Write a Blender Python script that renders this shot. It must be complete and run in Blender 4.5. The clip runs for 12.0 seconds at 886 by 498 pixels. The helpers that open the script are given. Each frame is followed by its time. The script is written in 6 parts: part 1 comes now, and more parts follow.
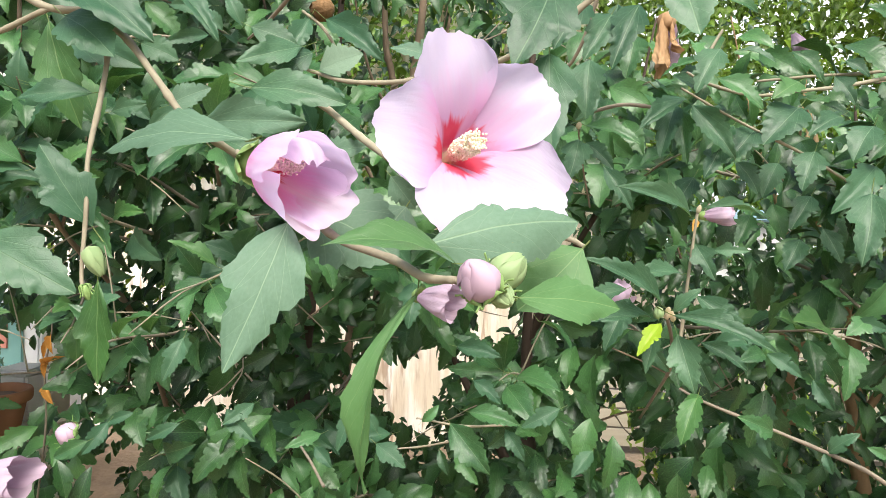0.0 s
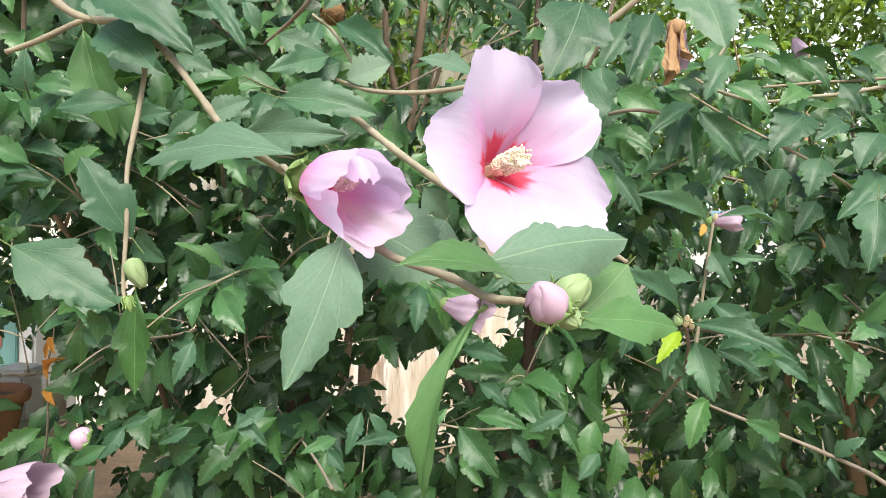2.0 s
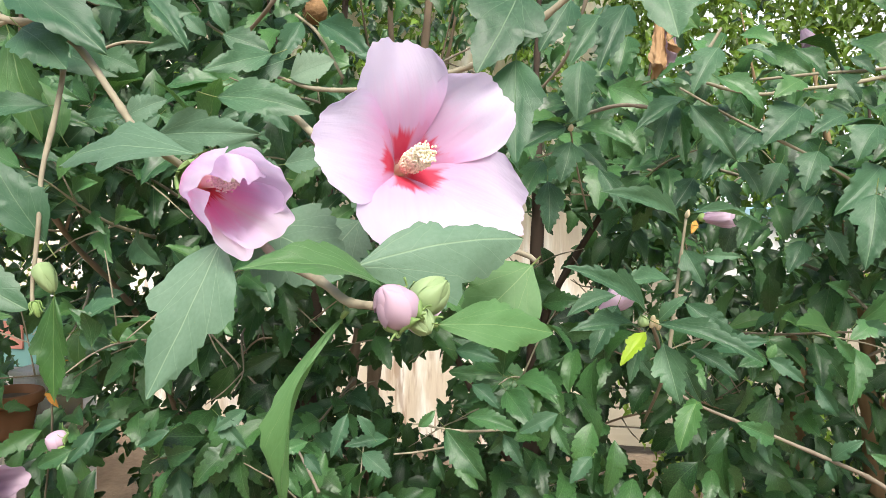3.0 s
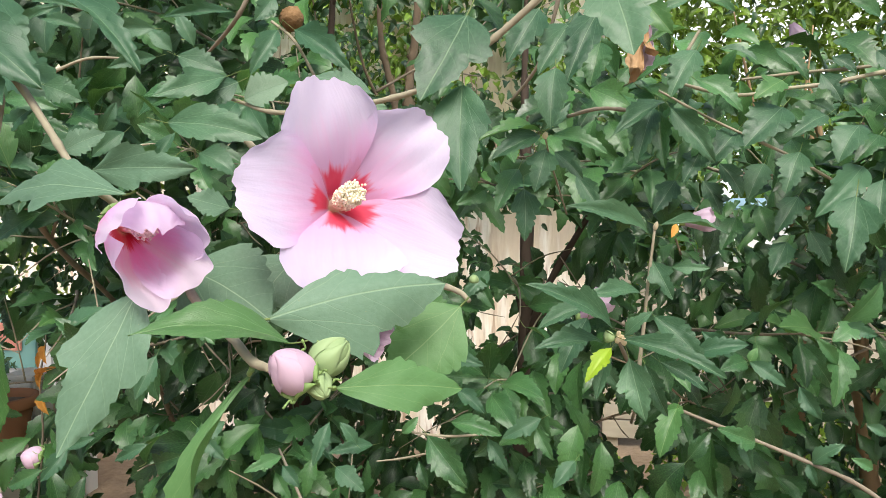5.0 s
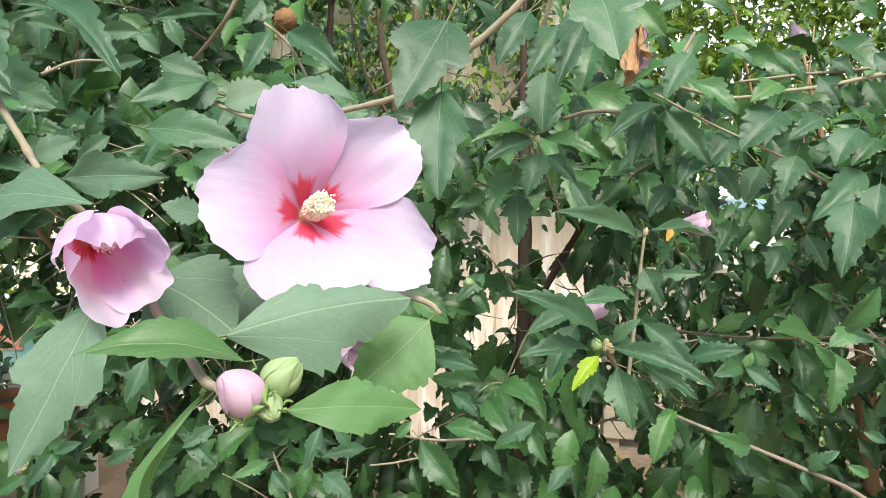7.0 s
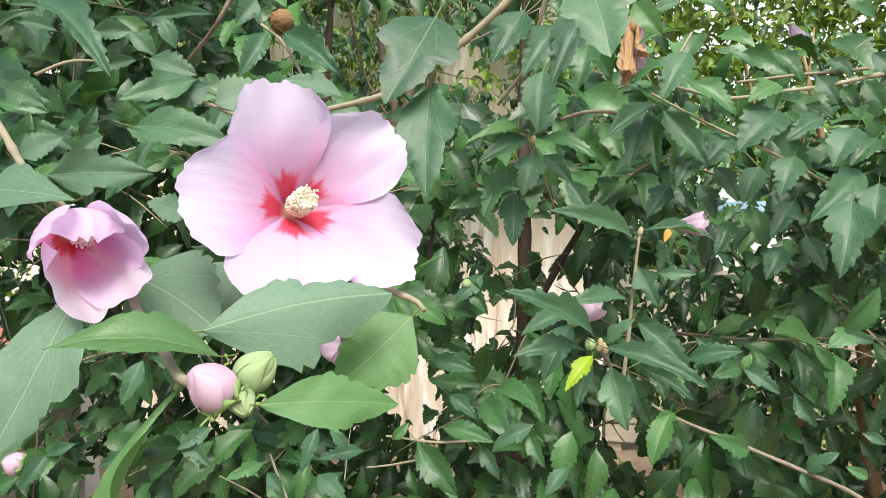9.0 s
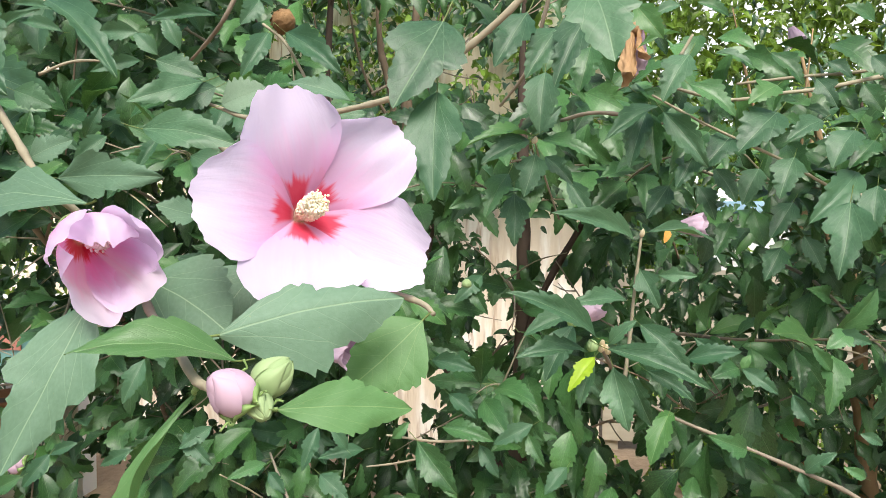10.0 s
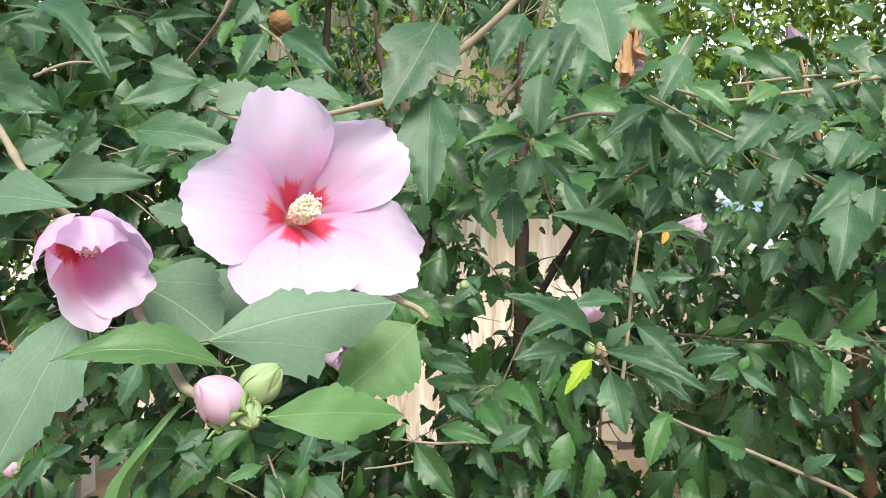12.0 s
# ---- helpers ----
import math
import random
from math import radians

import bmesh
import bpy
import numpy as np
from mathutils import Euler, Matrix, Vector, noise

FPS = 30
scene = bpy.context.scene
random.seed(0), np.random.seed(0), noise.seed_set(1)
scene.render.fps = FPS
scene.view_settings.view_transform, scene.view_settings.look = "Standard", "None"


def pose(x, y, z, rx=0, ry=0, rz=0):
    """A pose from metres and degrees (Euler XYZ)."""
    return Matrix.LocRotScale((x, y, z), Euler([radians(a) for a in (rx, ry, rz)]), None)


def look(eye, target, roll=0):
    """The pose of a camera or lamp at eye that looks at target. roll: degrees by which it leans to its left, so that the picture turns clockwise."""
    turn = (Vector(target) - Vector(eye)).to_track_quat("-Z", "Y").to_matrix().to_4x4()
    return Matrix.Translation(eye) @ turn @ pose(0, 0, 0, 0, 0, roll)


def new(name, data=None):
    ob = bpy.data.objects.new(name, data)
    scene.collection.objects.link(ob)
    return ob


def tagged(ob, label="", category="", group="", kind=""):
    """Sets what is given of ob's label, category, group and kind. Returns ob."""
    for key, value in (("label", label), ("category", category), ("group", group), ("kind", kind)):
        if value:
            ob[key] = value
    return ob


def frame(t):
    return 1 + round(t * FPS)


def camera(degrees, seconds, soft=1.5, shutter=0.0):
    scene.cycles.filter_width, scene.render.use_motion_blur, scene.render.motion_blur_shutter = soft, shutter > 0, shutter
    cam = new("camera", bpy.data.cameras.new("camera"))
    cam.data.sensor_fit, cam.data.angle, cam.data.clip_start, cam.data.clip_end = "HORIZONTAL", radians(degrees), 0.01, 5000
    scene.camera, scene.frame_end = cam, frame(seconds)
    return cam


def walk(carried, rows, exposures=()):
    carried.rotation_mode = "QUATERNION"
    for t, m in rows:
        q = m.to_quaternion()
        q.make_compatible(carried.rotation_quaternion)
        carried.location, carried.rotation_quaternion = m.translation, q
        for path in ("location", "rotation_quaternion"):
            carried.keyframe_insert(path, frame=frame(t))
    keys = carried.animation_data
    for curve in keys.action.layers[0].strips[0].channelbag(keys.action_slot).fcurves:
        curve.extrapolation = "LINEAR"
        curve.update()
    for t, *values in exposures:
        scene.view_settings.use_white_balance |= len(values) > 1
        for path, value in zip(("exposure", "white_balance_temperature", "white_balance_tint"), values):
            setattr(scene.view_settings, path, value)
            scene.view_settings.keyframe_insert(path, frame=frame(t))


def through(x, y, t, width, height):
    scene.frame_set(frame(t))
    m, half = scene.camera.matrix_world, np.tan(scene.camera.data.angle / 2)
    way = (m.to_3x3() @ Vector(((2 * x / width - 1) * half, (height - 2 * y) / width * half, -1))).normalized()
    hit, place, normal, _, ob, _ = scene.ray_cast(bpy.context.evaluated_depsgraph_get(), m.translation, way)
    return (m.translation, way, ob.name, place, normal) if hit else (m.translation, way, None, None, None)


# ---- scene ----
cam = camera(67.0, 12.0, 0.5)
PATH = [
    (0, (0.04141, 0.03962, 1.41966), (-0.07805, 1.03191, 1.38670), 1.339),
    (0.5, (0.05536, 0.04362, 1.43016), (-0.06856, 1.03507, 1.38938), 1.114),
    (1, (0.04297, 0.04054, 1.42751), (-0.07387, 1.03313, 1.39403), 1.347),
    (1.5, (0.04242, 0.04318, 1.42635), (-0.08128, 1.03487, 1.39082), 1.195),
    (2, (0.01986, 0.03435, 1.42576), (-0.08877, 1.02785, 1.39163), 1.589),
    (2.5, (0.04899, 0.04623, 1.41400), (-0.08436, 1.03712, 1.39502), 0.680),
    (3, (0.06716, 0.05162, 1.42703), (-0.07555, 1.04074, 1.39139), 0.981),
    (3.2, (0.06646, 0.05299, 1.42531), (-0.07879, 1.04201, 1.39802), 0.495),
    (4.8, (0.10127, 0.06280, 1.45184), (-0.05649, 1.04870, 1.39604), 0.486),
    (5, (0.09445, 0.05942, 1.44587), (-0.05068, 1.04771, 1.39869), 0.219),
    (5.5, (0.10327, 0.06418, 1.45638), (-0.04862, 1.05095, 1.39959), 0.599),
    (6, (0.09701, 0.06350, 1.44900), (-0.04646, 1.05208, 1.40290), 0.207),
    (6.5, (0.09906, 0.06405, 1.44879), (-0.04650, 1.05233, 1.40273), 0.335),
    (7, (0.10631, 0.06691, 1.45050), (-0.04371, 1.05444, 1.40269), 0.342),
    (7.2, (0.10773, 0.06689, 1.45028), (-0.04244, 1.05442, 1.40294), 0.222),
    (8.8, (0.11495, 0.06950, 1.44937), (-0.04177, 1.05613, 1.40462), 0.196),
    (9, (0.11287, 0.07058, 1.44749), (-0.04067, 1.05779, 1.40458), 0.260),
    (9.5, (0.10878, 0.06808, 1.44736), (-0.04161, 1.05581, 1.40543), 0.429),
    (10, (0.10851, 0.06707, 1.45014), (-0.04070, 1.05483, 1.40449), 0.486),
    (10.5, (0.11146, 0.06797, 1.45168), (-0.03902, 1.05548, 1.40510), 0.475),
    (11, (0.11319, 0.07082, 1.44920), (-0.03838, 1.05835, 1.40663), 0.352),
    (11.5, (0.10843, 0.06866, 1.45009), (-0.03708, 1.05708, 1.40716), 0.417),
    (12, (0.11041, 0.06969, 1.45109), (-0.03777, 1.05764, 1.40644), 0.388),
]
EXPOSURE = 0.9
scene.view_settings.exposure = EXPOSURE
DRIFT = ((0, 0.14), (0.5, 0.08), (1, -0.1), (1.5, 0.0), (2, 0.06), (3, 0.02), (5, -0.12), (5.5, -0.07), (6.5, 0.0), (12, 0.0))
walk(cam, [(t, look(eye, target, roll)) for t, eye, target, roll in PATH], [(t, EXPOSURE + d) for t, d in DRIFT])

# ---- world and sun ----
world = bpy.data.worlds.new("sky")
scene.world = world
world.use_nodes = True
wn = world.node_tree
sky = wn.nodes.new("ShaderNodeTexSky")
sky.sky_type = "NISHITA"
sky.sun_disc = False
sky.sun_elevation, sky.sun_rotation = radians(54), radians(165)
sky.air_density, sky.dust_density, sky.ozone_density = 1.0, 4.0, 1.0
wn.nodes["Background"].inputs["Strength"].default_value = 0.13
wn.links.new(sky.outputs[0], wn.nodes["Background"].inputs["Color"])
sun = new("sun", bpy.data.lights.new("sun", "SUN"))
sun.data.energy, sun.data.angle, sun.data.color = 2.8, radians(32), (1.0, 0.96, 0.9)
sun.matrix_basis = look((0.42, -1.0, 3.6), (0, 0.6, 1.3))


# ---- materials ----
def material(name, rough=0.5, spec=0.4):
    m = bpy.data.materials.new(name)
    m.use_nodes = True
    b = m.node_tree.nodes["Principled BSDF"]
    b.inputs["Roughness"].default_value = rough
    b.inputs["Specular IOR Level"].default_value = spec
    return m, m.node_tree, b


def node(tree, kind, **sets):
    n = tree.nodes.new(kind)
    for k, v in sets.items():
        if k == "op":
            n.operation = v
        elif k == "blend":
            n.data_type, n.blend_type = "RGBA", v
        else:
            n.inputs[k.replace("_", " ")].default_value = v
    return n


def maths(tree, op, a, b=None, c=None, clamp=False):
    n = tree.nodes.new("ShaderNodeMath")
    n.operation, n.use_clamp = op, clamp
    for i, v in enumerate((a, b, c)):
        if v is None:
            continue
        if isinstance(v, (int, float)):
            n.inputs[i].default_value = v
        else:
            tree.links.new(v, n.inputs[i])
    return n.outputs[0]


def step(tree, x, lo, hi):
    """Smoothly from 0 at lo to 1 at hi."""
    n = tree.nodes.new("ShaderNodeMapRange")
    n.interpolation_type = "SMOOTHSTEP"
    tree.links.new(x, n.inputs["Value"])
    n.inputs["From Min"].default_value, n.inputs["From Max"].default_value = lo, hi
    return n.outputs[0]


def mixed(tree, fac, a, b):
    n = tree.nodes.new("ShaderNodeMix")
    n.data_type = "RGBA"
    for i, v in ((0, fac), (6, a), (7, b)):
        if isinstance(v, (int, float)):
            n.inputs[i].default_value = v
        elif isinstance(v, tuple):
            n.inputs[i].default_value = (*v, 1)
        else:
            tree.links.new(v, n.inputs[i])
    return n.outputs[2]


def noisy(tree, vec, scale, detail=3.0):
    n = tree.nodes.new("ShaderNodeTexNoise")
    n.inputs["Scale"].default_value, n.inputs["Detail"].default_value = scale, detail
    if vec is not None:
        tree.links.new(vec, n.inputs["Vector"])
    return n.outputs["Fac"]


def bumped(tree, b, height, strength, distance):
    n = node(tree, "ShaderNodeBump", Strength=strength, Distance=distance)
    tree.links.new(height, n.inputs["Height"])
    tree.links.new(n.outputs[0], b.inputs["Normal"])
    return n.outputs[0]


def see_through(tree, b, colour, amount):
    """Lets part of the light pass through a thin sheet."""
    t = tree.nodes.new("ShaderNodeBsdfTranslucent")
    if isinstance(colour, tuple):
        t.inputs["Color"].default_value = (*colour, 1)
    else:
        tree.links.new(colour, t.inputs["Color"])
    mix = tree.nodes.new("ShaderNodeMixShader")
    mix.inputs[0].default_value = amount
    tree.links.new(b.outputs[0], mix.inputs[1])
    tree.links.new(t.outputs[0], mix.inputs[2])
    tree.links.new(mix.outputs[0], tree.nodes["Material Output"].inputs["Surface"])


def leaf_material(name, dark, pale, vein, rough=0.38, through=0.22, glow=(0.16, 0.32, 0.04), island=False, relief=0.35, spec=0.4, veins=0.5, line=2.2):
    m, t, b = material(name, rough, spec)
    uv = t.nodes.new("ShaderNodeUVMap")
    sep = t.nodes.new("ShaderNodeSeparateXYZ")
    t.links.new(uv.outputs[0], sep.inputs[0])
    ax = maths(t, "ABSOLUTE", maths(t, "MULTIPLY_ADD", sep.outputs[0], 2.0, -1.0))
    y = sep.outputs[1]
    tc = t.nodes.new("ShaderNodeTexCoord")
    wob = maths(t, "MULTIPLY_ADD", noisy(t, uv.outputs[0], 4.0, 2.0), 0.06, -0.03)
    mid = maths(t, "SUBTRACT", 1.0, step(t, ax, 0.004 * line, 0.016 * line))
    fan = maths(t, "ABSOLUTE", maths(t, "SUBTRACT", maths(t, "ADD", ax, wob), maths(t, "MULTIPLY", y, 1.05)))
    fan = maths(t, "MULTIPLY", maths(t, "SUBTRACT", 1.0, step(t, fan, 0.001 * line, 0.009 * line)), maths(t, "SUBTRACT", 1.0, step(t, y, 0.5, 0.8)))
    rib = maths(t, "SUBTRACT", maths(t, "ADD", y, wob), maths(t, "MULTIPLY", ax, 0.42))
    rib = maths(t, "ABSOLUTE", maths(t, "SUBTRACT", maths(t, "FRACT", maths(t, "MULTIPLY", rib, 5.2)), 0.5))
    rib = maths(t, "SUBTRACT", 1.0, step(t, rib, 0.0, 0.028 * line))
    net = t.nodes.new("ShaderNodeTexVoronoi")
    net.feature = "DISTANCE_TO_EDGE"
    net.inputs["Scale"].default_value = 16.0
    t.links.new(uv.outputs[0], net.inputs["Vector"])
    cell = maths(t, "SUBTRACT", 1.0, step(t, net.outputs["Distance"], 0.0, 0.06))
    lines = maths(t, "MAXIMUM", maths(t, "MAXIMUM", mid, maths(t, "MULTIPLY", fan, 0.6)), maths(t, "MULTIPLY", rib, 0.3))
    if island:
        rnd = t.nodes.new("ShaderNodeNewGeometry").outputs["Random Per Island"]
    else:
        rnd = t.nodes.new("ShaderNodeObjectInfo").outputs["Random"]
    patch = noisy(t, tc.outputs["Object"], 3.0, 4.0)
    grain = maths(t, "MULTIPLY_ADD", noisy(t, uv.outputs[0], 26.0, 5.0), 1.0, -0.5)
    tone = maths(t, "ADD", maths(t, "MULTIPLY_ADD", rnd, 0.75, grain), maths(t, "MULTIPLY_ADD", patch, 0.6, -0.2), clamp=True)
    col = mixed(t, tone, dark, pale)
    spots = step(t, noisy(t, uv.outputs[0], 38.0, 2.0), 0.72, 0.76)
    col = mixed(t, maths(t, "MULTIPLY", spots, 0.35), col, (0.30, 0.30, 0.12))
    col = mixed(t, maths(t, "MULTIPLY", lines, veins), col, vein)
    stalk = maths(t, "SUBTRACT", 1.0, step(t, y, -0.03, 0.02))
    col = mixed(t, stalk, col, (0.17, 0.23, 0.07))
    t.links.new(col, b.inputs["Base Color"])
    fine = noisy(t, tc.outputs["Object"], 60.0, 4.0)
    high = maths(t, "SUBTRACT", maths(t, "MULTIPLY_ADD", fine, 0.25, maths(t, "MULTIPLY", patch, 0.6)), maths(t, "MULTIPLY_ADD", lines, 0.65, maths(t, "MULTIPLY", cell, 0.06)))
    bumped(t, b, high, relief, 0.0010)
    rg = maths(t, "MULTIPLY_ADD", patch, 0.25, rough - 0.1)
    t.links.new(rg, b.inputs["Roughness"])
    see_through(t, b, mixed(t, 0.5, col, glow), through)
    return m


LEAF = leaf_material("leaf_green", (0.014, 0.056, 0.018), (0.090, 0.226, 0.078), (0.27, 0.39, 0.18), rough=0.36, spec=0.5, veins=0.36, line=1.6, through=0.28)
LEAF_SAGE = leaf_material("leaf_sage_green", (0.020, 0.066, 0.030), (0.084, 0.180, 0.090), (0.27, 0.39, 0.22), rough=0.42, veins=0.45, line=1.6)
LEAF_PALE = leaf_material("leaf_pale_underside", (0.155, 0.235, 0.155), (0.235, 0.325, 0.225), (0.10, 0.17, 0.10), rough=0.6, spec=0.25, line=1.2)
LEAF_TEAL = leaf_material("leaf_dark_teal", (0.029, 0.090, 0.042), (0.066, 0.148, 0.074), (0.22, 0.33, 0.18), rough=0.42, veins=0.36, line=1.6)
LEAF_NEAR = leaf_material("leaf_grey_green", (0.084, 0.160, 0.096), (0.142, 0.238, 0.158), (0.32, 0.45, 0.27), rough=0.55, spec=0.3, veins=0.45, relief=0.3, line=1.2)
# Darker than the branch leaves: shade inside the hedge is put in the colour.
LEAF_FAR = leaf_material("leaf_hedge_shaded", (0.005, 0.025, 0.007), (0.074, 0.192, 0.052), (0.20, 0.31, 0.14), rough=0.38, through=0.09, island=True, spec=0.48, veins=0.28, line=1.6)
LEAF_FRESH = leaf_material("leaf_fresh", (0.080, 0.190, 0.058), (0.115, 0.245, 0.088), (0.28, 0.40, 0.16), rough=0.5, through=0.3, relief=0.22, line=1.2)
LEAF_YOUNG = leaf_material("leaf_young", (0.26, 0.42, 0.02), (0.32, 0.48, 0.03), (0.40, 0.52, 0.10), through=0.35)
# Sunlight is painted into the pale end, shade between leaves into the dark end.
LEAF_SUN = leaf_material("leaf_sun_painted", (0.006, 0.026, 0.005), (0.19, 0.33, 0.035), (0.34, 0.46, 0.10), through=0.38, glow=(0.35, 0.5, 0.05), island=True)


def petal_material(name, throat, inner, rim, edge_v=0.24, fade=0.78, thin=0.3, apart=False):
    m, t, b = material(name, 0.55, 0.25)
    uv = t.nodes.new("ShaderNodeUVMap")
    sep = t.nodes.new("ShaderNodeSeparateXYZ")
    t.links.new(uv.outputs[0], sep.inputs[0])
    y = sep.outputs[1]
    mp = t.nodes.new("ShaderNodeMapping")
    mp.inputs["Scale"].default_value = (9.0, 0.8, 1.0)
    t.links.new(uv.outputs[0], mp.inputs["Vector"])
    ray = noisy(t, mp.outputs[0], 2.6, 3.0)
    reach = maths(t, "SUBTRACT", y, maths(t, "MULTIPLY_ADD", ray, 0.26, -0.13))
    col = mixed(t, step(t, reach, edge_v + 0.02, fade), inner, rim)
    red = step(t, reach, edge_v - 0.02, edge_v + 0.07)
    if apart:
        side = maths(t, "ABSOLUTE", maths(t, "SUBTRACT", sep.outputs[0], 0.5))
        side = maths(t, "DIVIDE", side, maths(t, "MULTIPLY_ADD", y, 0.35, 0.15))
        red = maths(t, "MAXIMUM", red, maths(t, "MULTIPLY", step(t, side, 0.34, 0.60), 0.9))
    col = mixed(t, red, throat, col)
    soft = noisy(t, uv.outputs[0], 5.0, 3.0)
    col = mixed(t, maths(t, "MULTIPLY", soft, 0.18), col, (0.95, 0.86, 0.93))
    pale = maths(t, "SUBTRACT", 1.0, step(t, y, 0.0, 0.07))
    col = mixed(t, maths(t, "MULTIPLY", pale, 0.5), col, (0.90, 0.82, 0.68))
    t.links.new(col, b.inputs["Base Color"])
    mp2 = t.nodes.new("ShaderNodeMapping")
    mp2.inputs["Scale"].default_value = (26.0, 3.0, 1.0)
    t.links.new(uv.outputs[0], mp2.inputs["Vector"])
    high = maths(t, "ADD", noisy(t, mp2.outputs[0], 1.6, 3.0), maths(t, "MULTIPLY", noisy(t, uv.outputs[0], 22.0, 3.0), 0.5))
    bumped(t, b, high, 0.22, 0.0010)
    see_through(t, b, col, thin)
    return m


PETAL = petal_material("petal_pink", (0.80, 0.004, 0.07), (0.79, 0.43, 0.69), (0.67, 0.575, 0.76), 0.23, thin=0.45, apart=True)
PETAL_SOFT = petal_material("petal_soft_pink", (0.80, 0.02, 0.09), (0.75, 0.44, 0.67), (0.68, 0.55, 0.72), 0.15, 0.7, 0.55)
PETAL_DEEP = petal_material("petal_deep_pink", (0.78, 0.01, 0.07), (0.95, 0.37, 0.72), (0.88, 0.75, 0.93), 0.15, 0.8, 0.7)
PETAL_FADED = petal_material("petal_faded", (0.40, 0.20, 0.30), (0.40, 0.26, 0.36), (0.47, 0.35, 0.44), 0.05)


def plain(name, dark, pale, rough=0.7, scale=40.0, bump=0.5, distance=0.001, spec=0.3, stretch=(1, 1, 1), through=0.0):
    m, t, b = material(name, rough, spec)
    tc = t.nodes.new("ShaderNodeTexCoord")
    mp = t.nodes.new("ShaderNodeMapping")
    mp.inputs["Scale"].default_value = stretch
    t.links.new(tc.outputs["Object"], mp.inputs["Vector"])
    big, small = noisy(t, mp.outputs[0], scale * 0.16, 3.0), noisy(t, mp.outputs[0], scale, 4.0)
    rnd = t.nodes.new("ShaderNodeObjectInfo").outputs["Random"]
    tone = maths(t, "MULTIPLY_ADD", small, 0.55, maths(t, "MULTIPLY_ADD", big, 0.75, maths(t, "MULTIPLY_ADD", rnd, 0.3, -0.3)), clamp=True)
    col = mixed(t, tone, dark, pale)
    t.links.new(col, b.inputs["Base Color"])
    bumped(t, b, maths(t, "ADD", small, big), bump, distance)
    if through:
        see_through(t, b, col, through)
    return m


def streaked(name, shade_streak, mid, pale):
    """Pale lumpy plaster with slanting brown streaks: shadows and sunlit spots painted in colour."""
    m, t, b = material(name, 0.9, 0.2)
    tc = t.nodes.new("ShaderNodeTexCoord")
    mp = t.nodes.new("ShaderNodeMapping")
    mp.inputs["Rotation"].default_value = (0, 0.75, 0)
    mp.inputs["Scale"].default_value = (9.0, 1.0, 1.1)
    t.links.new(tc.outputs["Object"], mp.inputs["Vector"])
    streaks, cloud = noisy(t, mp.outputs[0], 1.6, 4.0), noisy(t, tc.outputs["Object"], 2.2, 4.0)
    col = mixed(t, step(t, maths(t, "MULTIPLY_ADD", streaks, 0.6, maths(t, "MULTIPLY", cloud, 0.4)), 0.44, 0.60), mid, pale)
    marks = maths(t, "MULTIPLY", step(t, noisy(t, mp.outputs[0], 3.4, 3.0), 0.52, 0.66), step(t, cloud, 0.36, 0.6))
    col = mixed(t, maths(t, "MULTIPLY", marks, 0.8), col, shade_streak)
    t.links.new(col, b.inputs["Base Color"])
    bumped(t, b, streaks, 0.9, 0.03)
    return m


STEM = plain("stem_bark", (0.145, 0.122, 0.075), (0.42, 0.385, 0.275), 0.75, 160.0, 0.6, 0.0006)
TWIG = plain("old_bark", (0.13, 0.105, 0.075), (0.32, 0.275, 0.205), 0.85, 70.0, 0.8, 0.0015)
TRUNK = plain("trunk_bark", (0.045, 0.032, 0.024), (0.13, 0.095, 0.07), 0.9, 26.0, 1.0, 0.006, stretch=(1, 1, 0.25))
GREYBARK = plain("grey_brown_bark", (0.15, 0.105, 0.07), (0.34, 0.26, 0.18), 0.9, 60.0, 0.9, 0.002, stretch=(1, 1, 0.4))
OCHRE = plain("ochre_bark", (0.17, 0.11, 0.055), (0.40, 0.28, 0.15), 0.9, 30.0, 1.0, 0.005, stretch=(1, 1, 0.3))
SEPAL = plain("sepal_green", (0.17, 0.29, 0.08), (0.29, 0.41, 0.15), 0.5, 180.0, 0.4, 0.0005, through=0.2)
BUD_PINK = plain("bud_pink", (0.40, 0.26, 0.345), (0.58, 0.44, 0.505), 0.55, 90.0, 0.5, 0.0008, stretch=(1, 1, 0.2), through=0.15)
BUD_PALE = plain("bud_pale_green", (0.22, 0.33, 0.13), (0.36, 0.46, 0.24), 0.55, 120.0, 0.5, 0.0006, through=0.2)
POLLEN = plain("pollen_cream", (0.94, 0.87, 0.62), (0.97, 0.94, 0.79), 0.8, 300.0, 0.4, 0.0004, through=0.35)
ANTHER_PINK = plain("anther_pale_pink", (0.80, 0.54, 0.56), (0.92, 0.76, 0.72), 0.8, 300.0, 0.5, 0.0004, through=0.2)
DRY = plain("dry_petal", (0.28, 0.14, 0.05), (0.56, 0.40, 0.23), 0.8, 60.0, 0.8, 0.0015, through=0.25)
CAPSULE = plain("dry_capsule", (0.07, 0.035, 0.012), (0.33, 0.20, 0.09), 0.85, 160.0, 1.0, 0.003, stretch=(1, 0.3, 1))
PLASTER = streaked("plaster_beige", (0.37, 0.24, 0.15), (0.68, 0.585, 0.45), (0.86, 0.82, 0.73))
BOARD = plain("board_grey_beige", (0.30, 0.265, 0.20), (0.46, 0.42, 0.33), 0.8, 14.0, 0.4, 0.003, stretch=(0.3, 1, 3))
SOIL = plain("soil", (0.11, 0.075, 0.05), (0.30, 0.23, 0.16), 0.95, 30.0, 1.0, 0.01)
CLAY = plain("terracotta", (0.30, 0.13, 0.06), (0.47, 0.24, 0.13), 0.85, 22.0, 0.4, 0.002)
